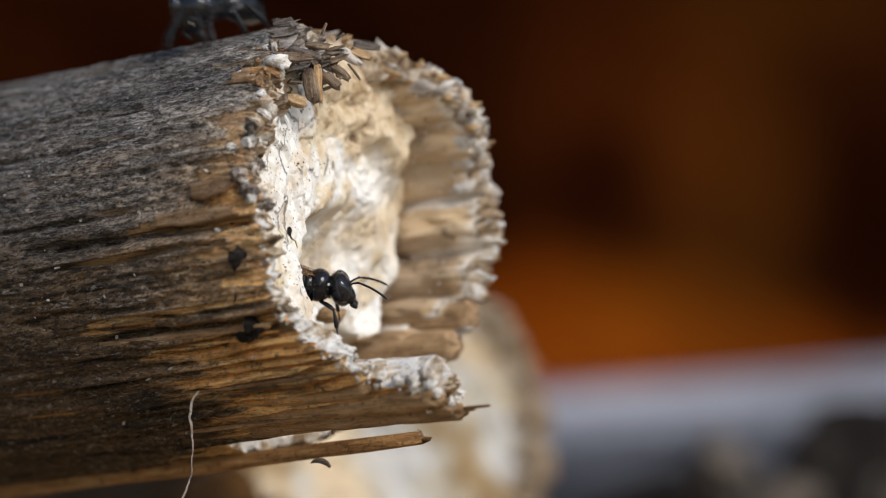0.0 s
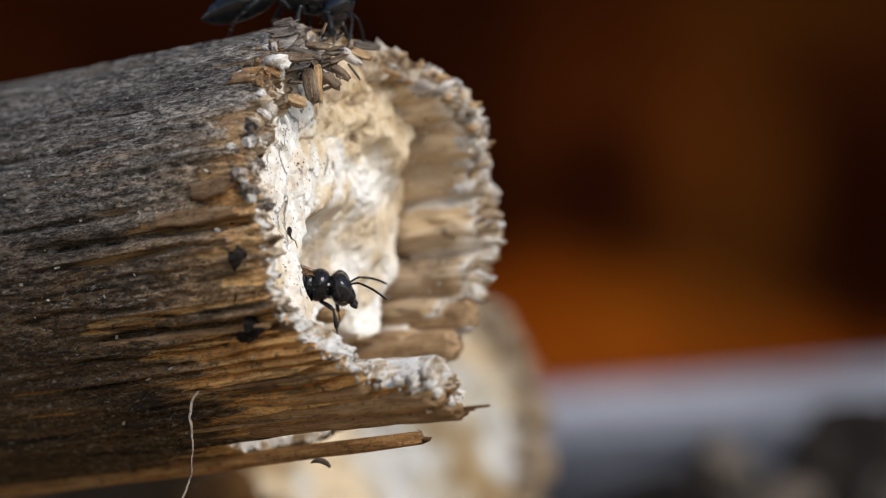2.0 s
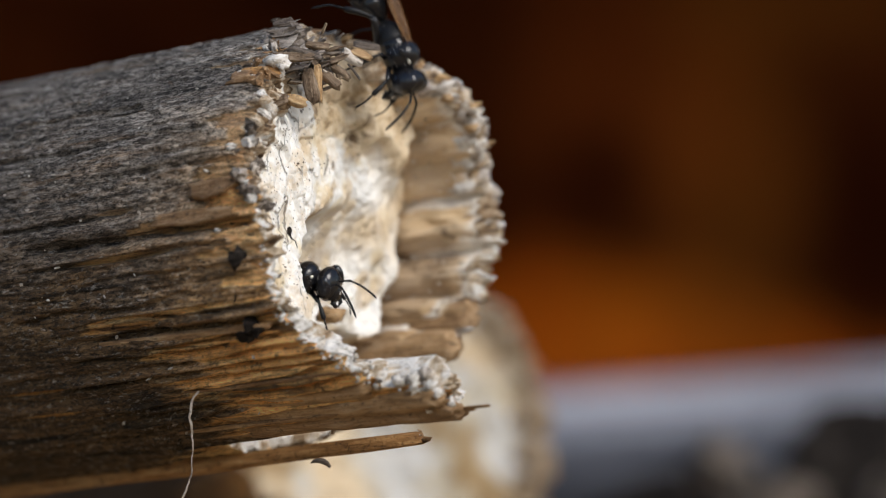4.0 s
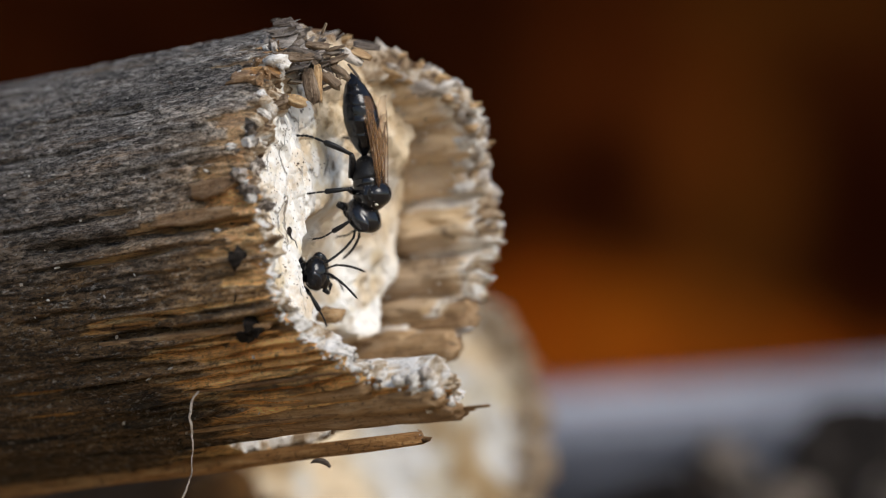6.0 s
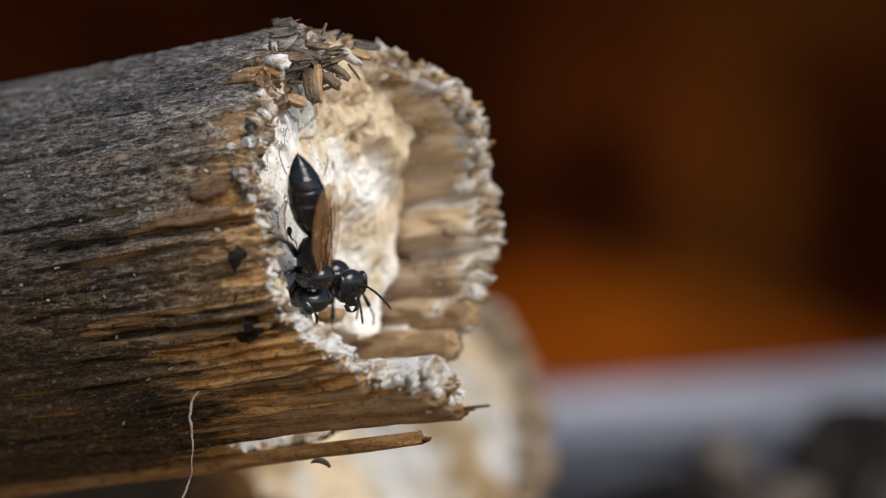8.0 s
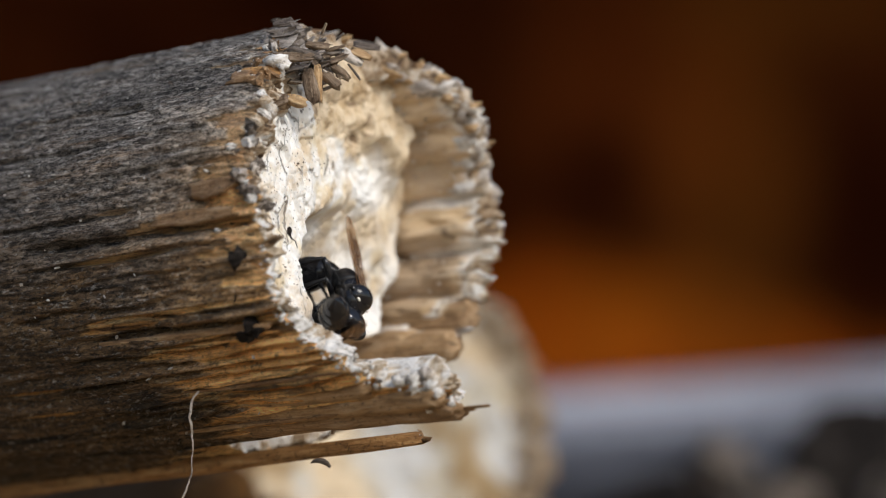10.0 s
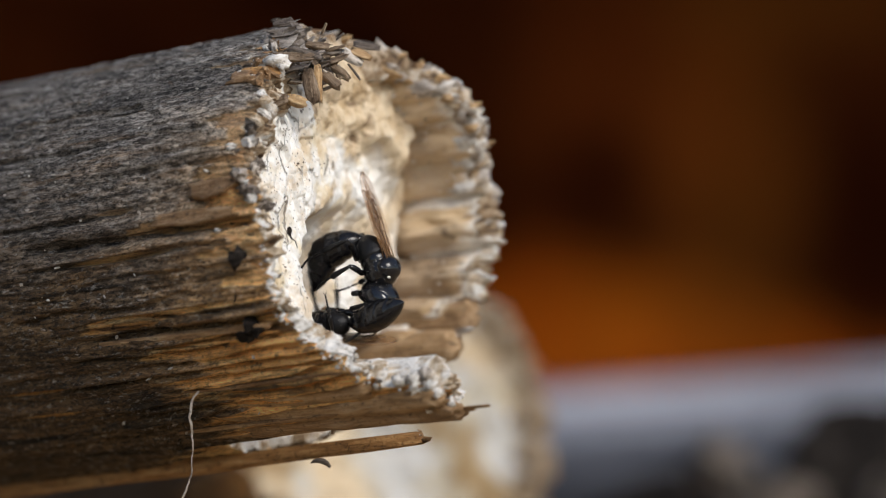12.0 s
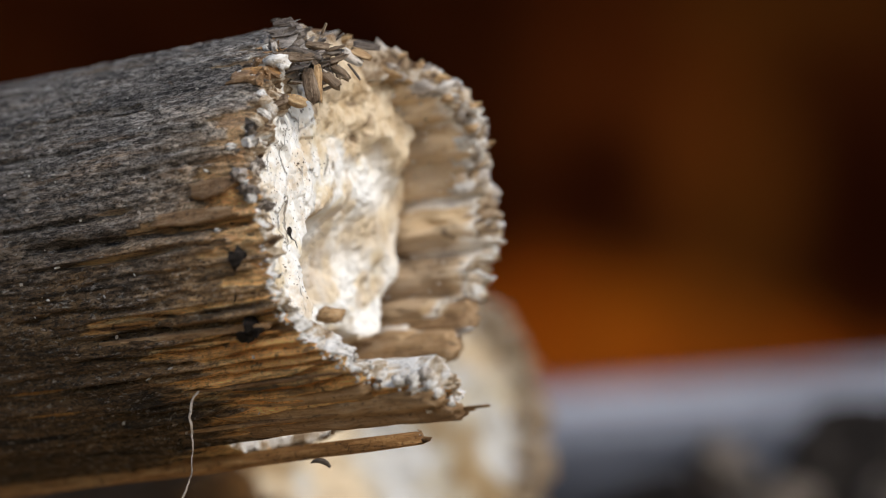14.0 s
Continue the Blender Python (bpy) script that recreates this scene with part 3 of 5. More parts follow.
    lumps = (0.22 + 0.25 * near[None, :]) * fbm(rr * ca / 0.5, rr * sa / 0.5, 1.7 + seed, 4, 0.6) * np.sin(np.pi * np.clip(w, 0.0, 1)) ** 0.5
    ss = edge_s + 0.15 * np.sin(np.pi * w) + lumps - 0.35 * w ** 3
    rim = np.stack([ss, rr * ca, rr * sa], -1)
    piece("torn_rim", from_rows("torn_rim", rim.reshape(-1, 3), grid_faces(steps, cols, True), rim_wood), root, label="torn pale fibrous rim")
    # inner wall, ribbed along the fibres
    depth = np.linspace(0, 1, 46)[:, None] ** 1.3 * 13.0
    si = ss[-1][None, :] * np.exp(-depth / 4.0) - depth
    ri = inner[None, :] - 0.30 * (1 - np.exp(-depth / 3.0)) - 0.10 * fbm(cx / 1.1, cy / 1.1, si / 2.5, 3) - 0.05 * fbm(cx / 0.3, cy / 0.3, si / 0.5, 3)
    bent = turn[None, :] + (1 - np.exp(-depth / 2.0)) * (3.2 * vnoise(si / 3.2, turn[None, :] / 14, 3.1) + 1.2 * vnoise(si / 0.9, turn[None, :] / 6, 5.1))
    ri = ri - (flutes(bent) - flutes(turn)[None, :]) * on_far[None, :]
    ri = ri - on_far[None, :] * (0.14 * fbm(cx / 0.8, cy / 0.8, si / 1.3, 4) - 0.12 * smooth(0.2, 0.5, fbm(cx / 0.5, cy / 0.5, si / 1.1 + 3, 2)))
    wall_pts = np.stack([si, ri * ca, ri * sa], -1)
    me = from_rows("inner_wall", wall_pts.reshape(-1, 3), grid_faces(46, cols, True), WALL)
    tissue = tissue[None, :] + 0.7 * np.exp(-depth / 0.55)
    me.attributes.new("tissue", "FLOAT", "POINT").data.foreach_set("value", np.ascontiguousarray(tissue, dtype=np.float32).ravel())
    # where that painted shade lies: low on the far wall, behind the rim
    low_shade = smooth(8, -10, turn)[None, :] * smooth(0.2, 1.4, depth)
    me.attributes.new("low_shade", "FLOAT", "POINT").data.foreach_set("value", np.ascontiguousarray(low_shade, dtype=np.float32).ravel())
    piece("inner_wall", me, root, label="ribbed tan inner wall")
    # pith: a broken face that slopes back from the near wall to the far wall; below it a burrow opens behind a slab
    n = int(340 * dense)
    u = np.linspace(-1, 1, n)
    p, q = np.meshgrid(u, u)
    if seed == 0:
        slope = np.interp(p, [-1, -0.72, -0.3, 0.2, 0.9, 1], [0.0, 0.05, -0.40, -0.85, -1.6, -1.8])
        # crumbly tan tissue fills the crown; a step to the right of it
        crown = smooth(0.44, 0.60, q + 0.3 * p + 0.10 * vnoise(p * 5, q * 5, 3.0)) * smooth(-0.28, -0.06, p) * (1 - smooth(0.64, 0.70, p + 0.05 * vnoise(q * 9, 2.0)))
        slope = slope * (1 - crown) + crown * (-0.40 - 0.15 * p + 0.7 * smooth(0.15, 0.55, p) + 0.35 * fbm(p * 7, q * 6, 1.0, 3))
        # the front plate ends in a broken edge; behind it the burrow opens, and its back is a white hump
        edge = np.interp(q, [-0.6, -0.4, -0.2, -0.06, 0.03, 0.09, 0.18, 0.27, 0.4], [-0.40, -0.45, -0.46, -0.43, -0.39, -0.34, -0.23, -0.1, 0.1])
        edge = edge + 0.02 * vnoise(q * 9, 1.5) + 0.012 * vnoise(q * 27, 4.5)
        mouth = smooth(0.34, -0.14, q + 0.05 * p)
        hole = np.interp(p, [-0.45, -0.3, 0.0, 0.5, 0.9, 1], [-7.6, -5.8, -3.7, -2.8, -2.2, -2.2])
        hole = hole + 0.9 * np.exp(-((p - 0.5) / 0.28) ** 2 - ((q - 0.02) / 0.24) ** 2)
        hole = hole + 0.55 * fbm(p * 3.4 + 2, q * 3.0, 7.7, 3)
        hole = hole - 7.0 * smooth(-0.53, -0.64, q + 0.06 * vnoise(p * 6, 2.0) - 0.10 * p)
        drop = smooth(edge - 0.01, edge + 0.05 + 0.85 * smooth(-0.05, 0.26, q), p)
        field = slope * (1 - mouth * drop) + hole * mouth * drop
        field = field + 0.2 * smooth(-0.1, -0.5, q) * (1 - drop)
        plate = (1 - smooth(edge - 0.02, edge + 0.03, p)) * (1 - crown)
        # overlapping sheets and upright cracks in the front plate
        sheet = vnoise(p * 5.5 + 0.6 * q, q * 3.2, 4.2)
        field = field + plate * (0.22 * smooth(-0.04, 0.04, sheet) + 0.14 * smooth(0.30, 0.36, sheet))
        field = field - 0.08 * plate * np.exp(-(vnoise(p * 17 + 1.5 * fbm(q * 5, p * 3, 1.0, 2), q * 3.4, 6.1) / 0.07) ** 2)
        # a gap between the pith and the far wall
        moat = smooth(0.80, 0.93, np.sqrt(p * p + q * q) + 0.05 * vnoise(p * 6, q * 6, 8.0)) * smooth(0.05, 0.35, p) * smooth(0.22, -0.08, q)
        field = field - 3.6 * moat
        # old tan tissue, plus a tan band painted for shade in the plate's groove
        aged_shade = np.maximum(1.15 * crown, 0.9 * np.exp(-((p - edge - 0.12) / 0.10) ** 2) * smooth(-0.16, 0.02, q) * (1 - smooth(0.22, 0.34, q)))
        aged_shade = np.maximum(aged_shade, 0.75 * smooth(0.02, 0.45, fbm(p * 5.1 + 5, q * 4.3, 2.9, 3)) * smooth(-0.15, 0.15, p))
        aged_shade = np.maximum(aged_shade, 0.92 * smooth(0.10, 0.72, p + 0.30 * vnoise(p * 5, q * 4, 1.0)) * smooth(-0.35, 0.1, q))
        aged_shade = np.maximum(aged_shade, 1.2 * smooth(-0.48, -0.58, q + 0.08 * vnoise(p * 7, 3.0) - 0.1 * p) * drop)
    else:
        field = -0.6 - 2.0 * (1 - p * p - q * q) + 0.9 * fbm(p * 2, q * 2, seed, 3)
        plate = np.zeros_like(p)
        aged_shade = smooth(-0.1, 0.6, fbm(p * 2.6, q * 2.2, seed + 2, 3))
    calm = 1 - 0.45 * plate
    field = field + calm * (0.26 * fbm(p * 4, q * 3, 2.5 + seed, 3) + 0.14 * fbm(p * 14, q * 8, 3.5 + seed, 3) + 0.07 * fbm(p * 44, q * 26, 5.5, 3, 0.6))
    # crumbling plates
    rng = np.random.RandomState(3 + seed)
    seeds = rng.uniform(-1, 1, (150, 2))
    warp_p, warp_q = p + 0.05 * fbm(p * 9, q * 9, 1.0, 2), (q + 0.05 * fbm(p * 9, q * 9, 2.0, 2)) * 0.6
    d = np.sqrt((warp_p[..., None] - seeds[:, 0]) ** 2 + (warp_q[..., None] - seeds[:, 1] * 0.6) ** 2)
    first = d.argmin(-1)
    d.partition(1, axis=-1)
    gap = d[..., 1] - d[..., 0]
    field = field + 0.07 * (rng.uniform(-1, 1, 150)[first]) * smooth(0.0, 0.03, gap) - 0.08 * np.exp(-(gap / 0.012) ** 2)
    # a few long tears in the face
    tear = vnoise(p * 11 + 0.8 * q, q * 2.6, 9.0 + seed)
    field = field - 0.35 * np.clip(tear - 0.45, 0, 1) * 2
    size = RADIUS - 0.75
    pts = np.stack([field, p * size, q * size], -1).reshape(-1, 3)
    keep = (p * p + q * q < 1.0).reshape(-1)
    faces = [f for f in grid_faces(n, n) if keep[f[0]] and keep[f[2]]]
    used = sorted({i for f in faces for i in f})
    again = {i: k for k, i in enumerate(used)}
    me = from_rows("pith", pts[used], [tuple(again[i] for i in f) for f in faces], pith)
    for layer, values in (("aged_shade", aged_shade), ("plate", plate)):
        me.attributes.new(layer, "FLOAT", "POINT").data.foreach_set("value", np.ascontiguousarray(values.reshape(-1)[used], dtype=np.float32))
    piece("pith", me, root, label="crumbly cream-white pith with a burrow")
    return root


nest = stem("nest_stem", "dead weathered hollow stem with a torn end, leaning on soil", place(*MOUTH, STEM_AXES), 0, 256.0)


# ---- stems behind ----
def log_behind():
    root = new("grey_log")
    ax = axes_of((0.93, -0.36, 0.09), (0, 0, 1))
    root.matrix_world = place(62, 352, -25.4, ax)
    tagged(root, "weathered grey log lying behind the nest", "log", "dead stems")
    cols, rows = 200, 220
    ang = np.linspace(0, 2 * np.pi, cols, endpoint=False)[None, :]
    s = np.linspace(-150, 150, rows)[:, None]
    cx, cy = np.cos(ang), np.sin(ang)
    r = 14.5 + 0.8 * fbm(cx * 3, cy * 3, s / 60, 3) + 0.35 * fbm(cx * 14, cy * 14, s / 30, 3)
    r = r - 1.8 * np.clip(vnoise(cx * 4 + 3, cy * 4, s / 50) - 0.3, 0, 1)
    r = r * np.sqrt(np.clip((150.6 - np.abs(s)) / 2, 0, 1))
    me = from_rows("log_body", np.stack([s + 0 * r, r * cx, r * cy], -1).reshape(-1, 3), grid_faces(rows, cols, True), LOGGREY)
    piece("log_body", me, root)
    return root


def log_material():
    m = Mat("silvered_wood", 0.6, spec=0.4)
    fibre = m.noise(500, m.space(0.06, 1, 1), 5, 0.6)
    base = m.ramp(m.noise(150, m.space(0.10, 1, 1), 4, 0.6), (0.38, (0.026, 0.026, 0.031)), (0.51, (0.15, 0.155, 0.18)), (0.62, (0.50, 0.50, 0.55)))
    m.colour(base).bump(fibre, 0.0005, 0.7)
    return m.m


LOGGREY = log_material()
log_behind()
stem("broken_stem", "pale broken stem with a cream pith face, behind the nest", place(-3.0, 196, -10.0, axes_of((0.42, -0.87, 0.19), (0, 0, 1))) @ Matrix.Scale(1.18, 4), 5, 150.0, 300, 60, dense=0.4, pith=OLDPITH, rim_wood=OLDRIM)


def dark_clump(x, y, wide, high, seed):
    """A dark crumbling piece of bark with pale flakes, low on the soil; one is filler for shade."""
    rng = random.Random(seed)
    root = new("dark_lump")
    root.matrix_world = place(x, y, GROUND - 1, Matrix.Identity(3))
    tagged(root, "dark crumbling lump with pale flakes", "bark", "bark on the soil")
    n = 60
    th, ph = np.meshgrid(np.linspace(0, 2 * np.pi, n, endpoint=False), np.linspace(0.02, np.pi * 0.5, 30))
    x, y, z = np.cos(th) * np.sin(ph), np.sin(th) * np.sin(ph), np.cos(ph)
    r = 1 + 0.28 * fbm(x * 2 + seed, y * 2, z * 2, 4)
    pts = np.stack([x * r * wide, y * r * 9, z * r * high], -1).reshape(-1, 3)
    piece("lump", from_rows("lump", pts, grid_faces(30, n, True), DARK), root)
    for k in range(26):
        a, b = rng.uniform(3.4, 6.0), rng.uniform(0.5, 1.3)
        at = Vector((math.cos(a) * math.sin(b) * wide * 1.12, math.sin(a) * math.sin(b) * 10.5, math.cos(b) * high * 1.1)) * MM
        me = splinter_mesh("flake", rng.uniform(3, 7), rng.uniform(2.0, 3.5), 0.8, PALE if k % 13 == 5 else GREYCHIP, k)
        piece("flake", me, root, Matrix.Translation(at) @ pose(0, 0, 0, rng.uniform(0, 360), rng.uniform(-60, 60), rng.uniform(0, 360)))
    return root


dark_clump(49, 262, 36, 33, 12)
dark_clump(31, 256, 13, 27, 44)
# added dark filler for the shade in the gap under the stem
dark_clump(-27, 240, 24, 26, 31)


# ---- splinters and chips on the nest's torn end ----
def on_stem(angle, reach, out=0.0, yaw=0.0, pitch=0.0, roll=0.0):
    """A pose on the nest stem, in its own space: x along the fibres, z away from the axis."""
    a = radians(angle)
    r = (RADIUS + out) * MM
    away = Vector((0, math.cos(a), math.sin(a)))
    side = away.cross(Vector((1, 0, 0)))
    m = Matrix((Vector((1, 0, 0)), side, away)).transposed().to_4x4()
    return Matrix.Translation((reach * MM, r * math.cos(a), r * math.sin(a))) @ m @ pose(0, 0, 0, roll, -pitch, yaw)


def add_splinters():
    rng = random.Random(41)
    count = 0

    def add(angle, reach, length, width, thick, material, out=0.0, yaw=0.0, pitch=0.0, roll=0.0):
        nonlocal count
        count += 1
        me = splinter_mesh("splinter", length, width, thick, material, count)
        piece("splinter", me, nest, on_stem(angle, reach, out, yaw, pitch, roll))

    # slivers lifted along the cracks
    for angle, reach, length, width, material, pitch in ((174.5, -4.2, 4.6, 0.62, TAN, 1.5), (168, -2.2, 2.6, 0.8, TAN, 2.5), (204.8, -8.6, 9.4, 0.34, TAN, 0.3),
                                                         (134, -1.4, 1.5, 0.7, TAN, 3), (223, -6.0, 9.0, 0.26, TAN, 0.2), (239, -7.0, 13.0, 0.3, TAN, 0.2),
                                                         (246, -4.0, 11.4, 0.36, TAN, 0.3), (244, 2.0, 6.2, 0.2, TAN, -1.0), (193, -6, 5, 0.2, TAN, 0.4)):
        add(angle, reach, length, width, width * 0.5, material, -0.08, rng.uniform(-1, 1), pitch)
    # two rounded bars of fibre low on the far wall, and the prongs of the tongue under the mouth
    for k, (angle, tip, width, thick, out) in enumerate(((331, 1.6, 1.75, 1.25, -1.15), (320.5, 1.0, 1.8, 1.35, -1.1), (238.5, 6.5, 1.3, 0.8, -0.62), (244.5, 6.9, 1.3, 0.8, -0.58), (232, 3.6, 1.0, 0.7, -0.75))):
        start = -9.0 if k < 2 else -3.0 - 1.1 * k
        me = rounded_bar("fibre_bar", tip - start, width, thick, BAR, 500 + k)
        piece("fibre_bar", me, nest, on_stem(angle, start, out, 0, 0 if k < 2 else 2.4))
    # the split strip along the underside
    me = splinter_mesh("strip", 36.0, 0.85, 0.70, AMBER, 77)
    piece("split_strip", me, nest, on_stem(264, -32.8, 0.26, 0.0, -0.25), "orange-brown split strip of bark")
    # tangle of chips on the crown of the rim
    for k in range(120):
        angle = rng.gauss(104, 13)
        reach = float(np.interp(angle, RIM_ANGLE, RIM_REACH)) + rng.uniform(-1.9, -0.1)
        add(angle, reach, rng.uniform(0.3, 1.0), rng.uniform(0.14, 0.46), rng.uniform(0.10, 0.30), (TAN, GREYCHIP, BLOCK, PALE, GREYCHIP, TAN)[k % 6],
            rng.uniform(-0.75, -0.25), rng.uniform(-80, 80), rng.uniform(-24, 4), rng.uniform(0, 90))
    # fine frayed fibres between the chips
    for k in range(70):
        angle = rng.gauss(108, 11)
        add(angle, float(np.interp(angle, RIM_ANGLE, RIM_REACH)) + rng.uniform(-1.5, -0.2), rng.uniform(0.3, 0.9), rng.uniform(0.05, 0.11), rng.uniform(0.05, 0.09), (GREYCHIP, PALE, TAN)[k % 3],
            rng.uniform(-0.6, -0.1), rng.uniform(-85, 85), rng.uniform(-30, 8), 0)
    # a knob of frayed bark, and chips that hang in the mouth under the crown
    for k in range(7):
        add(91 + 2 * k % 5, -2.5 + 0.06 * k, 0.95 - 0.06 * k, 0.6, 0.16, GREYCHIP, -0.05 + 0.07 * k, 20 + 23 * k, 2)
    for k, (x, z, size) in enumerate(((-6.74, 9.30, 0.52), (-6.70, 9.66, 0.40), (-6.95, 8.95, 0.5), (-6.45, 8.98, 0.45), (-7.3, 8.75, 0.42))):
        ob = piece("bark_knob", crumb_mesh("bark_knob", size, GREYCHIP if k % 2 else PALE_BARK, 8 + k), nest, nest.matrix_world.inverted() @ place(x, 140.6, z) @ pose(0, 0, 0, 20 * k, -10, 0), "frayed knob of grey bark")
        ob.scale = (1.35, 1, 0.62)
    # broken sticks and flakes that hang over the mouth: middle (mm from the lens), way along, length, width, thickness
    into = nest.matrix_world.inverted()
    for k, (x, y, z, ahead, length, width, thick, material) in enumerate((
            (-5.75, 139.6, 7.75, (0.16, -0.25, -1), 1.75, 0.62, 0.5, STICK), (-5.38, 139.7, 7.9, (0.12, -0.2, -1), 1.75, 0.26, 0.35, BLOCK), (-5.15, 139.8, 7.55, (0.75, -0.3, -0.75), 1.15, 0.40, 0.34, STICK),
            (-4.75, 140.0, 7.85, (0.8, -0.2, -0.55), 1.0, 0.34, 0.3, STICK), (-4.4, 140.6, 8.5, (0.75, 0.2, -0.50), 1.1, 0.5, 0.3, PALE), (-4.0, 140.9, 8.6, (0.85, -0.2, -0.40), 1.1, 0.42, 0.3, BLOCK),
            (-3.9, 141.6, 8.85, (0.97, 0.1, -0.12), 1.2, 0.32, 0.25, GREYCHIP), (-8.6, 138.6, 7.35, (0.98, -0.2, 0.06), 1.9, 0.62, 0.3, AMBER), (-7.3, 138.9, 8.15, (0.98, -0.1, -0.05), 2.0, 0.42, 0.3, STICK),
            (-6.6, 138.9, 8.5, (0.95, -0.1, -0.22), 1.6, 0.36, 0.3, GREYCHIP), (-5.9, 139.2, 8.75, (0.97, -0.1, -0.15), 1.2, 0.32, 0.3, STICK), (-6.6, 138.4, 6.45, (0.9, -0.2, -0.35), 1.0, 0.45, 0.35, BLOCK),
            (-7.3, 138.3, 6.1, (0.8, -0.2, 0.3), 0.9, 0.4, 0.3, STICK), (-5.2, 140.2, 9.15, (0.35, -0.1, 1), 0.6, 0.12, 0.1, STICK), (-4.6, 140.6, 8.95, (0.7, -0.1, 0.7), 0.5, 0.1, 0.1, GREYCHIP))):
        ax = axes_of(ahead, (0.1 * (k % 3), -1, 0.5))
        me = splinter_mesh("stick", length, width, thick, material, 900 + k, 0.22)
        piece("stick", me, nest, into @ place(x, y, z, ax))
    # a matted pile of shreds round the sticks
    for k in range(150):
        x, z = rng.gauss(-6.1, 0.75), 8.55 - abs(rng.gauss(0, 0.62))
        depth = 140.9 - 0.9 * rng.random() - 0.25 * (8.6 - z)
        across = rng.gauss(0, 38) + (75 if rng.random() < 0.3 else 0)
        ahead = (math.cos(radians(across)), rng.uniform(-0.35, 0.15), -math.sin(radians(across)))
        thin = rng.random() < 0.45
        me = splinter_mesh("shred", rng.uniform(0.35, 1.15), rng.uniform(0.06, 0.13) if thin else rng.uniform(0.14, 0.34), rng.uniform(0.06, 0.2),
                           (STICK, GREYCHIP, PALE_BARK, STICK, PALE, PALE_BARK, GREYCHIP)[k % 7], 1200 + k, 0.35)
        piece("shred", me, nest, into @ place(x, depth, z, axes_of(ahead, (rng.uniform(-0.6, 0.6), -1, 0.6))))
    for k, (x, y, z, size) in enumerate(((-7.05, 138.6, 7.95, 0.42), (-6.75, 138.5, 7.8, 0.3), (-8.55, 138.0, 5.05, 0.42), (-8.2, 137.9, 4.8, 0.3), (-8.7, 138.0, 4.1, 0.3), (-8.5, 138.2, 3.3, 0.26), (-8.0, 138.0, 5.9, 0.24))):
        piece("white_clot", crumb_mesh("white_clot", size, BLEACHED, 700 + k, 0.16), nest, into @ place(x, y, z) @ pose(0, 0, 0, 40 * k, 25 * k, 0))
    # a tan lump at the foot of the burrow
    ob = piece("pith_lump", crumb_mesh("pith_lump", 0.62, BLOCK, 740, 0.12), nest, into @ place(-4.95, 144.2, -2.95), "tan lump of old pith")
    ob.scale = (1.1, 0.8, 0.8)
    # frayed ends all round the mouth
    for k in range(190):
        angle = rng.uniform(0, 360)
        if 188 < angle < 320:
            continue
        reach = float(rim_reach(np.array([angle]), 0)[0])
        near_side = 120 < angle < 245
        add(angle, reach - rng.uniform(0.6, 1.0) - 0.2 * (not near_side), rng.uniform(0.4, 0.8), rng.uniform(0.12, 0.46), rng.uniform(0.08, 0.22),
            ((PALE, TAN, GREYCHIP, BLEACHED, GREYCHIP) if near_side else (PALE, BLOCK, PALE, BLEACHED, TAN))[k % 5], rng.uniform(-1.5 if near_side else -0.75, -0.12), rng.uniform(-13, 13), rng.uniform(-14, 5), rng.uniform(0, 90))
    # broad pale flakes that stand on the far rim and the crown
    for k in range(18):
        angle = rng.uniform(20, 84)
        reach = float(rim_reach(np.array([angle]), 0)[0])
        add(angle, reach - rng.uniform(1.2, 1.6), rng.uniform(0.7, 1.3), rng.uniform(0.6, 1.3), rng.uniform(0.2, 0.4),
            (BLEACHED, PALE, BLEACHED, TAN)[k % 4], rng.uniform(-1.1, -0.15), rng.uniform(-20, 20), rng.uniform(-20, 2), rng.uniform(-25, 25))
    # soft bleached lumps that round off the far rim
    lumps = [crumb_mesh("tissue_lump", 0.36, (BLOCK, BLEACHED, PALE, PALE, BLOCK)[k % 5], 60 + k, 0.19) for k in range(10)]
    for k in range(120):
        angle = rng.uniform(-42, 84)
        reach = float(np.interp(angle % 360, RIM_ANGLE, RIM_REACH)) - rng.uniform(0.05, 0.5)
        ob = piece("tissue_lump", lumps[k % 10], nest, on_stem(angle, reach, rng.uniform(-1.5, -0.25)) @ pose(0, 0, 0, rng.uniform(0, 360), rng.uniform(-25, 25), rng.uniform(-20, 20)))
        size = rng.uniform(0.35, 1.2)
        ob.scale = (size * rng.uniform(0.8, 1.9), size, size * rng.uniform(0.5, 0.9))
    # bleached plates along the shoulder of the far rim
    for k in range(34):
        angle = rng.uniform(14, 50)
        reach = float(np.interp(angle, RIM_ANGLE, RIM_REACH)) - rng.uniform(0.1, 0.9)
        ob = piece("tissue_lump", lumps[(1, 6, 2)[k % 3]], nest, on_stem(angle, reach, rng.uniform(-1.7, -0.5), rng.uniform(-20, 20), rng.uniform(-25, 10), rng.uniform(-30, 30)))
        size = rng.uniform(0.7, 1.3)
        ob.scale = (size * rng.uniform(1.0, 1.9), size * rng.uniform(0.8, 1.4), size * 0.45)
    # white tissue along the gap between the two blocks and on the tips of the tongue
    for k in range(70):
        if k < 34:
            m = on_stem(325.6 + rng.gauss(0, 0.8), rng.uniform(-6, 1.3), -1.15 + rng.gauss(0, 0.12))
        else:
            m = on_stem(rng.uniform(231, 244), rng.uniform(4.6, 6.7), rng.uniform(-0.8, 0.0))
        ob = piece("tissue_lump", lumps[(1, 6, 1, 2)[k % 4]], nest, m @ pose(0, 0, 0, rng.uniform(0, 360), rng.uniform(-12, 12) if k < 34 else rng.uniform(0, 360), 0))
        size = rng.uniform(0.35, 0.8)
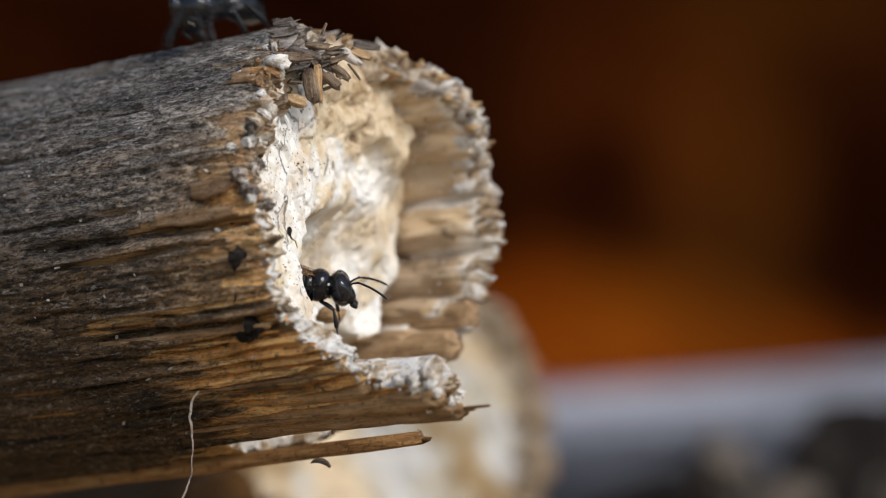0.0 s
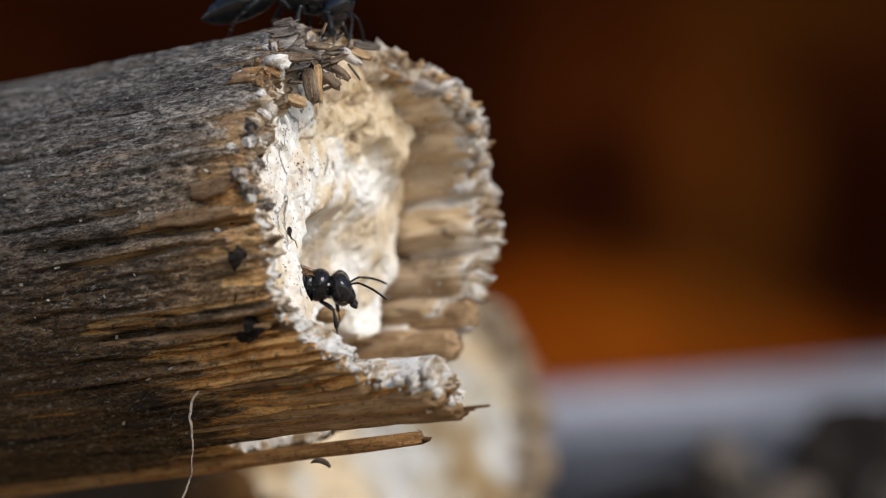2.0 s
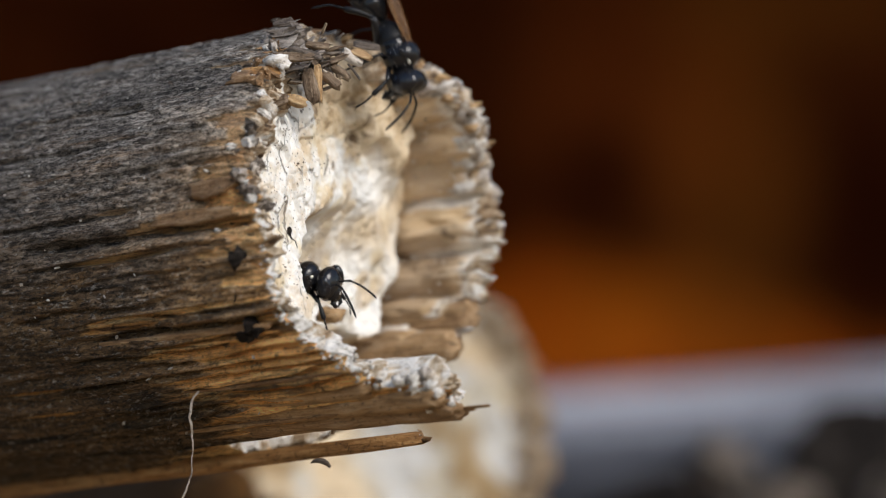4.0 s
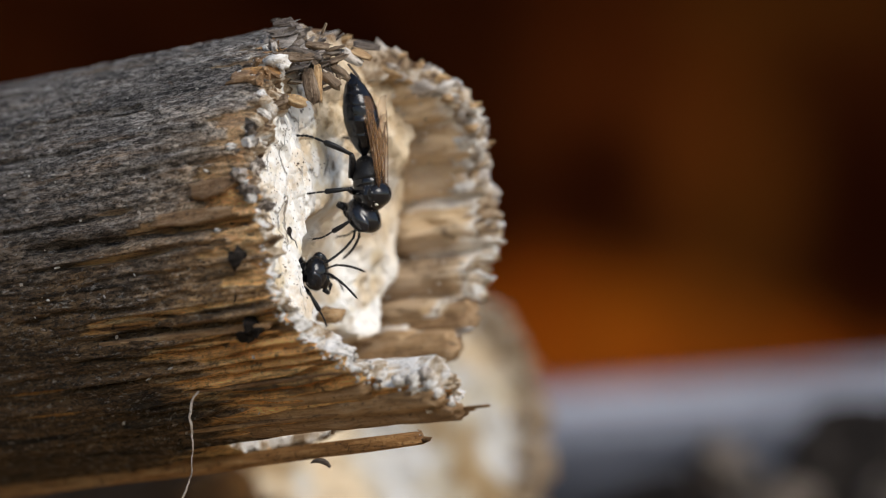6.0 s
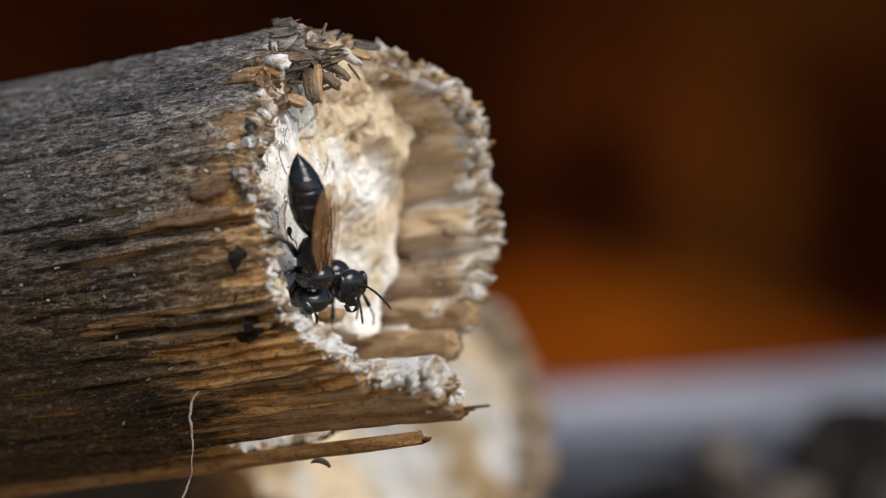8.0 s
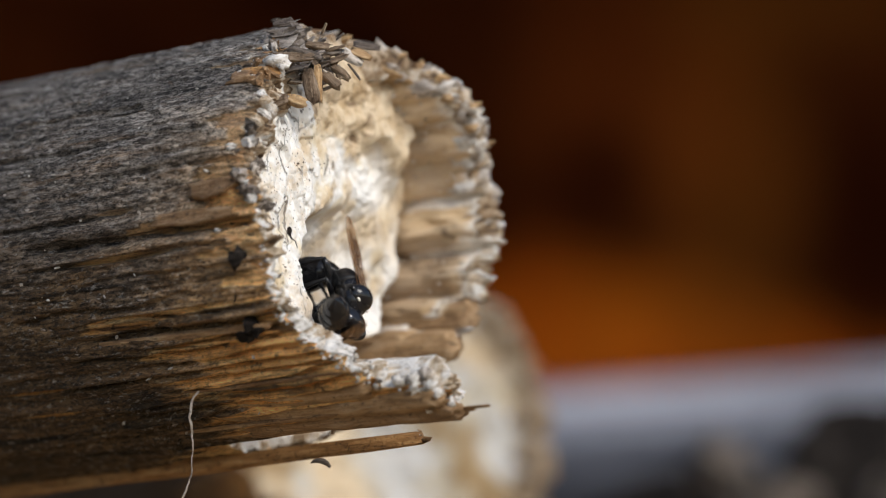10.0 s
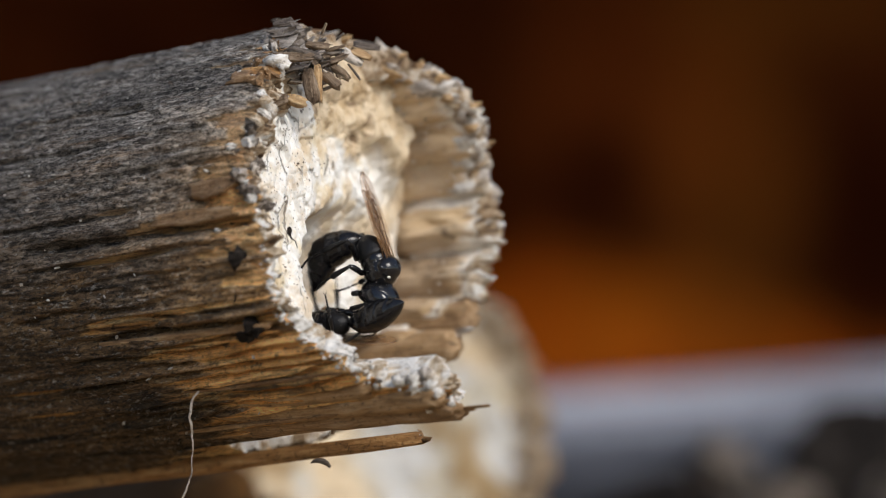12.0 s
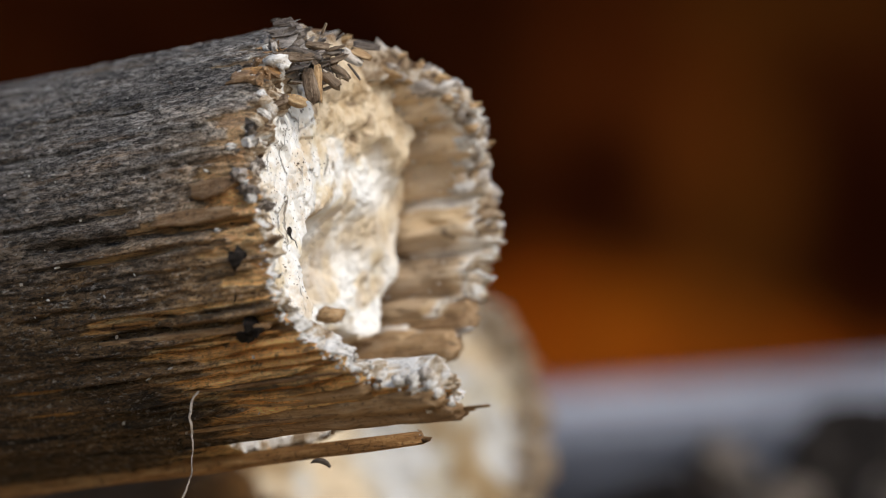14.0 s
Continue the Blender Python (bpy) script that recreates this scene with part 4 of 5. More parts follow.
        ob.scale = (size * 2.6, size * 0.7, size * 0.7) if k < 34 else (size, size, size)
    # broken chunks that stand on the near rim
    chunks = [crumb_mesh("rim_chunk", 0.34, (PALE, GREYCHIP, BLEACHED, GREYCHIP, TAN)[k % 5], 90 + k) for k in range(10)]
    for k in range(60):
        angle = rng.uniform(112, 180)
        reach = float(np.interp(angle, RIM_ANGLE, RIM_REACH)) + rng.uniform(-0.7, 0.1)
        ob = piece("rim_chunk", chunks[k % 10], nest, on_stem(angle, reach, rng.uniform(-1.3, -0.2)) @ pose(0, 0, 0, rng.uniform(0, 360), rng.uniform(0, 360), 0))
        size = rng.uniform(0.5, 1.2)
        ob.scale = (size, size * 0.7, size)
    # bleached crumbs along the near and lower rim, on the bark and on the far wall
    crumbs = [crumb_mesh("crumb", 0.17, BLEACHED if k % 4 else PALE, k, 0.17) for k in range(8)] + [crumb_mesh("crumb", 0.12, GREYCHIP, 20 + k) for k in range(3)]
    for k in range(520):
        kind = rng.random()
        if kind < 0.66:
            angle = rng.triangular(172, 246, 228)
            reach = float(rim_reach(np.array([angle]), 0)[0]) + rng.gauss(-0.16, 0.10)
            m, size = on_stem(angle, reach, rng.uniform(-1.2, -0.12)), rng.uniform(0.22, 0.72)
        elif kind < 0.76:
            m, size = on_stem(rng.uniform(130, 245), rng.uniform(-14, 0), 0.02), rng.uniform(0.25, 0.7)
        else:
            m, size = on_stem(rng.uniform(-25, 60), rng.uniform(-3.5, 1.6), -1.9), rng.uniform(0.2, 0.5)
        ob = piece("crumb", crumbs[k % 11], nest, m @ pose(0, 0, 0, rng.uniform(0, 360), rng.uniform(0, 360), 0))
        ob.scale = (size * rng.uniform(0.6, 1.5), size, size * rng.uniform(0.5, 1.1))
    # black lumps in the bark by the rim, standing in for small dark holes
    for angle, reach, size in ((187.0, -0.1, 0.36), (196.5, -0.45, 0.30), (206.0, -0.2, 0.40), (207.8, -0.7, 0.33)):
        piece("black_grain", crumb_mesh("black_grain", size, DARK, int(angle)), nest, on_stem(angle, reach, -0.08), "black lump standing in for a small hole")


add_splinters()


def loose_fibre():
    """A long pale plant fibre that hangs down the bark."""
    rng = random.Random(5)
    path = []
    for t in np.linspace(0, 1, 34):
        x = np.interp(t, [0, 0.08, 0.18, 0.4, 0.6, 0.75, 1.0], [-10.30, -10.62, -10.70, -10.60, -10.72, -11.0, -11.75])
        z = np.interp(t, [0, 0.08, 0.18, 0.4, 0.6, 0.75, 1.0], [-6.0, -6.35, -7.1, -8.3, -9.6, -10.4, -12.2])
        path.append((x + rng.uniform(-0.03, 0.03), 138.0 + 2.6 * t, z))
    root = new("plant_fibre", from_rows("plant_fibre", *tube(path, [0.045 + 0.015 * math.sin(9 * t) for t in np.linspace(0, 1, 34)], 7), PALE))
    root.location = EYE
    tagged(root, "long pale plant fibre hanging down the bark", "fibre")


def curl(name, label, at, radius, thick, turn, material):
    path = []
    for t in np.linspace(0, 1, 16):
        a = radians(20 + 150 * t)
        path.append((math.cos(a) * radius * 1.6, 0.2 * t, math.sin(a) * radius))
    me = from_rows(name, *tube(path, [thick * math.sin(math.pi * min(0.95, 0.12 + 0.85 * t)) + 0.02 for t in np.linspace(0, 1, 16)], 8), material)
    ob = new(name, me)
    ob.matrix_world = place(*at) @ pose(0, 0, 0, 0, turn, 10)
    return tagged(ob, label, "debris")


loose_fibre()
curl("curled_crumb", "dark curled crumb under the split strip of bark", (-5.28, 141.5, -9.42), 0.26, 0.11, 16, GREYCHIP)
curl("curled_fibre", "small curled fibre on the tip of the split strip", (-1.05, 141.0, -8.05), 0.16, 0.05, 80, TAN)


def seed_speck():
    """A tiny dark seed with a bent stalk, stuck to the pith."""
    body = join(ball_points(0, 0, 0, 0.11, 0.10, 0.20), tube([(0, 0, -0.15), (0.10, -0.03, -0.32), (0.26, -0.04, -0.42), (0.34, 0.0, -0.72)], [0.05, 0.03, 0.025, 0.015], 6))
    ob = new("dark_seed", from_rows("dark_seed", *body, DARK))
    ob.matrix_world = place(-6.45, 137.6, 0.75)
    return tagged(ob, "tiny dark seed with a bent stalk on the pith", "seed")


def ball_points(cx, cy, cz, rx, ry, rz, n=12):
    pts = []
    for i in range(n // 2 + 1):
        a = math.pi * i / (n // 2)
        for k in range(n):
            b = 2 * math.pi * k / n
            pts.append((cx + rx * math.sin(a) * math.cos(b), cy + ry * math.sin(a) * math.sin(b), cz + rz * math.cos(a)))
    return pts, grid_faces(n // 2 + 1, n, True)


seed_speck()


# ---- the bees: x ahead, z over the back, in millimetres, origin in the middle of the thorax ----
def ball(cx, cy, cz, rx, ry, rz, n=18):
    pts, faces = [], []
    for i in range(n // 2 + 1):
        a = math.pi * i / (n // 2)
        for k in range(n):
            b = 2 * math.pi * k / n
            pts.append((cx + rx * math.cos(a), cy + ry * math.sin(a) * math.cos(b), cz + rz * math.sin(a) * math.sin(b)))
    return pts, grid_faces(n // 2 + 1, n, True)


def hairs(points, spread, length, count, seed):
    """Fine short hairs on a body given by the centre and radii of an ellipsoid."""
    rng = random.Random(seed)
    made = []
    c, r = Vector(points[:3]), Vector(points[3:])
    for _ in range(count):
        d = Vector((rng.gauss(0, 1), rng.gauss(0, 1), rng.gauss(0, 1))).normalized()
        p = c + Vector((d.x * r.x, d.y * r.y, d.z * r.z)) * 0.98
        e = p + (d + Vector((rng.uniform(-spread, spread), rng.uniform(-spread, spread), rng.uniform(-spread, spread)))) * length * rng.uniform(0.5, 1.2)
        made.append(tube([p, (p + e) / 2 + d * 0.02, e], [0.008, 0.006, 0.002], 3))
    return join(*made)


def lerp_profile(rows, n=40):
    xs = np.linspace(rows[0][0], rows[-1][0], n)
    knots = np.array(rows, float)
    x = knots[:, 0]
    out = np.interp(xs, x, knots[:, 1])
    for _ in range(2):
        out[1:-1] = (out[:-2] + 2 * out[1:-1] + out[2:]) / 4
    return [(float(a), float(b)) for a, b in zip(xs, out)]


def wing_mesh(name, length, width):
    """A thin blade with its long axis along -x and its width towards +y, rippled, with raised veins."""
    n, m = 26, 9
    top = []
    for i in range(n):
        f = i / (n - 1)
        w = width * (0.16 + 0.84 * math.sin(math.pi * min(1, 0.08 + 0.80 * f ** 0.85)) ** 0.8) * (1 if f < 0.93 else math.sqrt(max(0.0, 1 - ((f - 0.93) / 0.075) ** 2)))
        for j in range(m):
            g = j / (m - 1)
            z = 0.05 * math.sin(g * 9 + f * 4) * f + 0.06 * f
            top.append((-length * f, 0.12 * width - w * g, z))
    low = [(x, y, z - 0.012) for x, y, z in top]
    faces = grid_faces(n, m)
    faces += [tuple(reversed([i + n * m for i in q])) for q in faces]
    rim = [i for i in range(m)] + [r * m + m - 1 for r in range(1, n)] + [(n - 1) * m + k for k in range(m - 2, -1, -1)] + [r * m for r in range(n - 2, 0, -1)]
    for a, b in zip(rim, rim[1:] + rim[:1]):
        faces.append((b, a, a + n * m, b + n * m))
    veins = []

    def on(f, g):
        i = f * (n - 1)
        row = min(int(i), n - 1)
        a = Vector(top[row * m]).lerp(Vector(top[row * m + m - 1]), g)
        return (-length * f, a.y, a.z + 0.01)
    for path in ([(0, 0.1), (0.3, 0.02), (0.6, 0.02), (0.85, 0.08)], [(0.02, 0.4), (0.3, 0.35), (0.55, 0.38), (0.72, 0.2)],
                 [(0.05, 0.7), (0.35, 0.62), (0.6, 0.7), (0.8, 0.66)], [(0.5, 0.02), (0.53, 0.36)], [(0.36, 0.34), (0.38, 0.62)],
                 [(0.55, 0.38), (0.62, 0.69)], [(0.62, 0.02), (0.72, 0.22), (0.7, 0.45), (0.78, 0.66)]):
        pts = [on(f, g) for f, g in path]
        veins.append(tube(pts, [0.017] * len(pts), 5))
    return from_rows(name, top + low, faces, WING), from_rows("vein", *join(*veins), VEIN)


def leg_meshes(scale):
    femur = tube([(0, 0, 0), (0.16, 0, -0.02), (0.35, 0, 0.02), (0.7, 0, 0.03), (0.95, 0, 0)],
                 [0.13, 0.10, 0.125, 0.115, 0.075], 9)
    tibia = tube([(0, 0, 0), (0.12, 0, 0), (0.5, 0, 0.02), (0.88, 0, 0), (0.95, 0, 0)], [0.06, 0.07, 0.10, 0.115, 0.06], 8)
    toes = []
    x = 0.93
    for k in range(5):
        step = (0.36, 0.16, 0.13, 0.11, 0.16)[k]
        toes.append(tube([(x, 0, -0.02 * k * k * 0.5), (x + step * 0.5, 0, -0.02 * k * k * 0.6), (x + step * 0.94, 0, -0.02 * (k + 1) ** 2 * 0.5)],
                         [0.030, 0.046, 0.040], 6))
        x += step
    for side in (-1, 1):
        toes.append(tube([(x - 0.03, 0, -0.24), (x + 0.06, 0.05 * side, -0.26), (x + 0.10, 0.08 * side, -0.33)], [0.018, 0.014, 0.005], 4))
    grow = Vector((scale, 1, scale))
    out = []
    for name, body in (("leg", join(femur)), ("shin", join(tibia, *toes))):
        pts = [(a * grow.x, b, c * grow.z) for a, b, c in body[0]]
        out.append(from_rows(name, pts, body[1], SHELL if name == "leg" else MATT))
    return out


ABDOMEN_HINGE, ABDOMEN_BEND = -1.75, 0.05
HIP = {"front": (0.62, 0.34, -0.50, 0.85), "middle": (0.12, 0.40, -0.56, 0.95), "hind": (-0.45, 0.36, -0.50, 1.2)}


def bee(label, size):
    """A small black solitary bee: an Empty with its parts; returns it and the parts that move."""
    root = new("bee")
    root.scale = (size, size, size)
    tagged(root, label, "bee", "bees at the nest")
    k = {}
    # thorax: scutum with a groove before the scutellum
    prof = lerp_profile([(-0.46, 0.50), (-0.40, 0.60), (-0.22, 0.69), (-0.06, 0.70), (-0.01, 0.66), (0.06, 0.72), (0.35, 0.79), (0.62, 0.72), (0.82, 0.56), (0.96, 0.32), (1.0, 0.14)], 44)
    prof = [(x, r * 0.86) for x, r in prof]
    thorax = piece("thorax", from_rows("thorax", *join(lathe(prof, 30, 1.06, 1.0), ball(0.36, 0, 0.26, 0.52, 0.70, 0.56, 30), ball(-0.24, 0, 0.24, 0.24, 0.44, 0.38, 20)), SHELL), root)
    piece("hair", from_rows("hair", *hairs((0.33, 0, 0.1, 0.60, 0.70, 0.66), 0.6, 0.13, 90, 3), HAIR), thorax)
    for side in (-1, 1):
        piece("pale_spot", from_rows("pale_spot", *ball(0.74, 0.40 * side, 0.36, 0.07, 0.14, 0.07, 10), SPOT), thorax, label="cream spot on the collar")
        piece("wing_root", from_rows("wing_root", *ball(0.33, 0.70 * side, 0.34, 0.15, 0.09, 0.10, 10), SHELL), thorax)
    prof = lerp_profile([(-1.17, 0.12), (-1.10, 0.24), (-0.95, 0.38), (-0.7, 0.50), (-0.42, 0.58), (-0.28, 0.56), (-0.2, 0.4)], 26)
    rear = piece("rear_thorax", from_rows("rear_thorax", *lathe(prof, 26, 1.08, 1.08), MATT), root)
    piece("hair", from_rows("hair", *hairs((-0.65, 0, 0, 0.45, 0.46, 0.46), 0.6, 0.13, 60, 5), HAIR), rear)
    # head: broad, flattened from front to back, on a short neck
    head = piece("head", from_rows("head", *join(ball(0.42, 0, -0.08, 0.53, 0.81, 0.78, 30), ball(0.74, 0, -0.46, 0.26, 0.44, 0.46, 18),
                                               tube([(-0.12, 0, 0), (0.1, 0, 0)], [0.2, 0.24], 12)), SHELL), root, pose(0.93 * MM, 0, 0))
    piece("face_mark", from_rows("face_mark", *ball(0.985, 0, -0.44, 0.025, 0.035, 0.085, 10), SPOT), head, label="cream mark on the face")
    for side in (-1, 1):
        piece("eye", from_rows("eye", *ball(0.50, 0.61 * side, 0.02, 0.36, 0.25, 0.58, 20), EYE_BLACK), head, label="glossy black compound eye")
        piece("jaw", from_rows("jaw", *tube([(0.74, 0.30 * side, -0.78), (0.88, 0.24 * side, -1.00), (0.86, 0.02 * side, -1.14)], [0.13, 0.10, 0.03], 8), MATT), head)
        path = [(0.0, 0, 0), (0.12, 0, 0.05), (0.42, 0, 0.10), (0.52, 0, 0.06)]
        path += [(0.52 + 0.11 * i, 0, 0.06 - 0.028 * i - 0.003 * i * i) for i in range(1, 12)]
        wide = [0.05, 0.045, 0.055, 0.04] + [0.050 + 0.006 * (i % 2) for i in range(1, 11)] + [0.02]
        feeler = piece("antenna", from_rows("antenna", *tube(path, wide, 8), MATT), head, pose(0.94 * MM, 0.17 * side * MM, 0.06 * MM, 0, -12, 28 * side))
        k["antenna", side] = feeler
    piece("hair", from_rows("hair", *hairs((0.44, 0, -0.10, 0.56, 0.87, 0.84), 0.6, 0.10, 50, 7), HAIR), head)
    k["head"] = head
    # abdomen: six overlapping rings, egg-shaped, hung on a narrow waist
    front, back_half = [(0.12, 0.06), (0.0, 0.09), (-0.12, 0.14)], [(ABDOMEN_HINGE + 0.30, 0.30), (ABDOMEN_HINGE + 0.15, 0.55)]
    ends = [-0.12, -0.85, -1.45, -1.98, -2.45, -2.82, -3.2]
    for i in range(6):
        a, b = ends[i], ends[i + 1]
        for f in (0.04, 0.3, 0.6, 0.85, 0.99):
            x = a + (b - a) * f
            g = (x + 0.12) / -3.08
            rad = 0.75 * max(0.02, math.sin(math.pi * min(1, 0.03 + 0.97 * g ** 0.92))) ** 0.66
            (front if i < 3 else back_half).append((x, rad * (0.955 + 0.045 * f)))
    front += [(-2.03, 0.62), (-2.06, 0.3)]
    back_half.append((-3.24, 0.01))
    drop = -ABDOMEN_BEND * ABDOMEN_HINGE ** 2
    pts, faces = lathe(back_half, 32, 1.04, 0.92, ABDOMEN_BEND)
    pts = [(x - ABDOMEN_HINGE, y, z - drop) for x, y, z in pts]
    abdomen = piece("abdomen", from_rows("abdomen", *lathe(front, 32, 1.04, 0.92, ABDOMEN_BEND), SHELL), root, pose(-1.12 * MM, 0, -0.02 * MM), label="glossy black ringed abdomen")
    tail = piece("abdomen_tip", from_rows("abdomen_tip", pts, faces, SHELL), abdomen, pose(ABDOMEN_HINGE * MM, 0, drop * MM))
    k["abdomen"], k["tail"] = abdomen, tail
    # wings
    for side in (-1, 1):
        for name, length, width, x, z in (("forewing", 3.75, 1.15, 0.30, 0.56), ("hindwing", 2.7, 0.9, -0.05, 0.48)):
            blade, vein = wing_mesh(name, length, width)
            if side < 0:
                for me in (blade, vein):
                    me.transform(Matrix.Diagonal((1, -1, 1, 1)))
                    me.flip_normals()
            w = piece(name, blade, root, pose(x * MM, 0.30 * side * MM, z * MM), label="smoky amber see-through wing")
            piece("vein", vein, w)
            k[name, side] = w
    for which, (x, y, z, scale) in HIP.items():
        for side in (-1, 1):
            femur, shin = leg_meshes(scale)
            leg = piece("leg", femur, root, pose(x * MM, y * side * MM, z * MM))
            k[which, side] = leg
            k[which + "_shin", side] = piece("shin", shin, leg, pose(0.93 * scale * MM, 0, 0))
    return root, k


def leg_pose(which, side, swing=0.0, lift=0.0):
    """The thigh's pose at the hip: swing turns it ahead, lift raises it."""
    x, y, z, _ = HIP[which]
    yaw = {"front": 38, "middle": 98, "hind": 140}[which] + swing * -1
    rise = {"front": -8, "middle": 12, "hind": 22}[which] + lift
    return pose(x * MM, y * side * MM, z * MM, 0, -rise, yaw * side)


def shin_pose(which, bend=0.0):
    scale = HIP[which][3]
    return pose(0.93 * scale * MM, 0, 0, 0, {"front": 52, "middle": 78, "hind": 70}[which] + bend, 0)


def wing_pose(name, side, spread, lift):
    x, z = (0.30, 0.56) if name == "forewing" else (-0.05, 0.48)
    return pose(x * MM, 0.30 * side * MM, z * MM, 0, lift, -side * spread if name == "forewing" else -side * (spread + 3))


def key_bee(kit, rows, gait, perks, tucks=((0, 0), (14, 0))):
    """rows: t, place (mm from the lens), ahead, back, head (nod, turn), abdomen (droop, turn, curl of its tip), wings (spread, lift).
    gait: rows of t and how widely the legs tread; perks: rows of t and how far the antennae hang;
    tucks: rows of t and how far the legs are drawn in."""
    root, k = kit

    def between(knots, t):
        return float(np.interp(t, [a for a, _ in knots], [b for _, b in knots]))

    walk(root, [(t, place(*at, axes_of(ahead, back))) for t, at, ahead, back, *_ in rows])
    walk(k["head"], [(r[0], pose(0.93 * MM, 0, 0, 0, r[4][0], r[4][1])) for r in rows])
    walk(k["abdomen"], [(r[0], pose(-1.12 * MM, 0, -0.02 * MM, 0, -r[5][0], r[5][1])) for r in rows])
    walk(k["tail"], [(r[0], pose(ABDOMEN_HINGE * MM, 0, -ABDOMEN_BEND * ABDOMEN_HINGE ** 2 * MM, 0, -(r[5][2] if len(r[5]) > 2 else 0), 0)) for r in rows])
    for side in (-1, 1):
        for name in ("forewing", "hindwing"):
            walk(k[name, side], [(r[0], wing_pose(name, side, *r[6])) for r in rows])
        walk(k["antenna", side], [(t, pose(0.94 * MM, 0.17 * side * MM, 0.06 * MM, 0, between(perks, t) + g * 14 * math.sin(5.1 * t + side), (28 + g * 12 * math.sin(3.7 * t)) * side)) for t, g in gait])
        for i, which in enumerate(("front", "middle", "hind")):
            phase = math.pi * ((i + (side > 0)) % 2)
            walk(k[which, side], [(t, leg_pose(which, side, g * 16 * math.sin(9 * t + phase), g * 10 * math.cos(9 * t + phase) - 30 * between(tucks, t))) for t, g in gait])
            walk(k[which + "_shin", side], [(t, shin_pose(which, g * 12 * math.sin(9 * t + phase + 1) + 55 * between(tucks, t))) for t, g in gait])


guard = bee("glossy black bee guarding the burrow in the pith", 0.98)
visitor = bee("glossy black bee with amber wings, walking into the nest", 1.13)


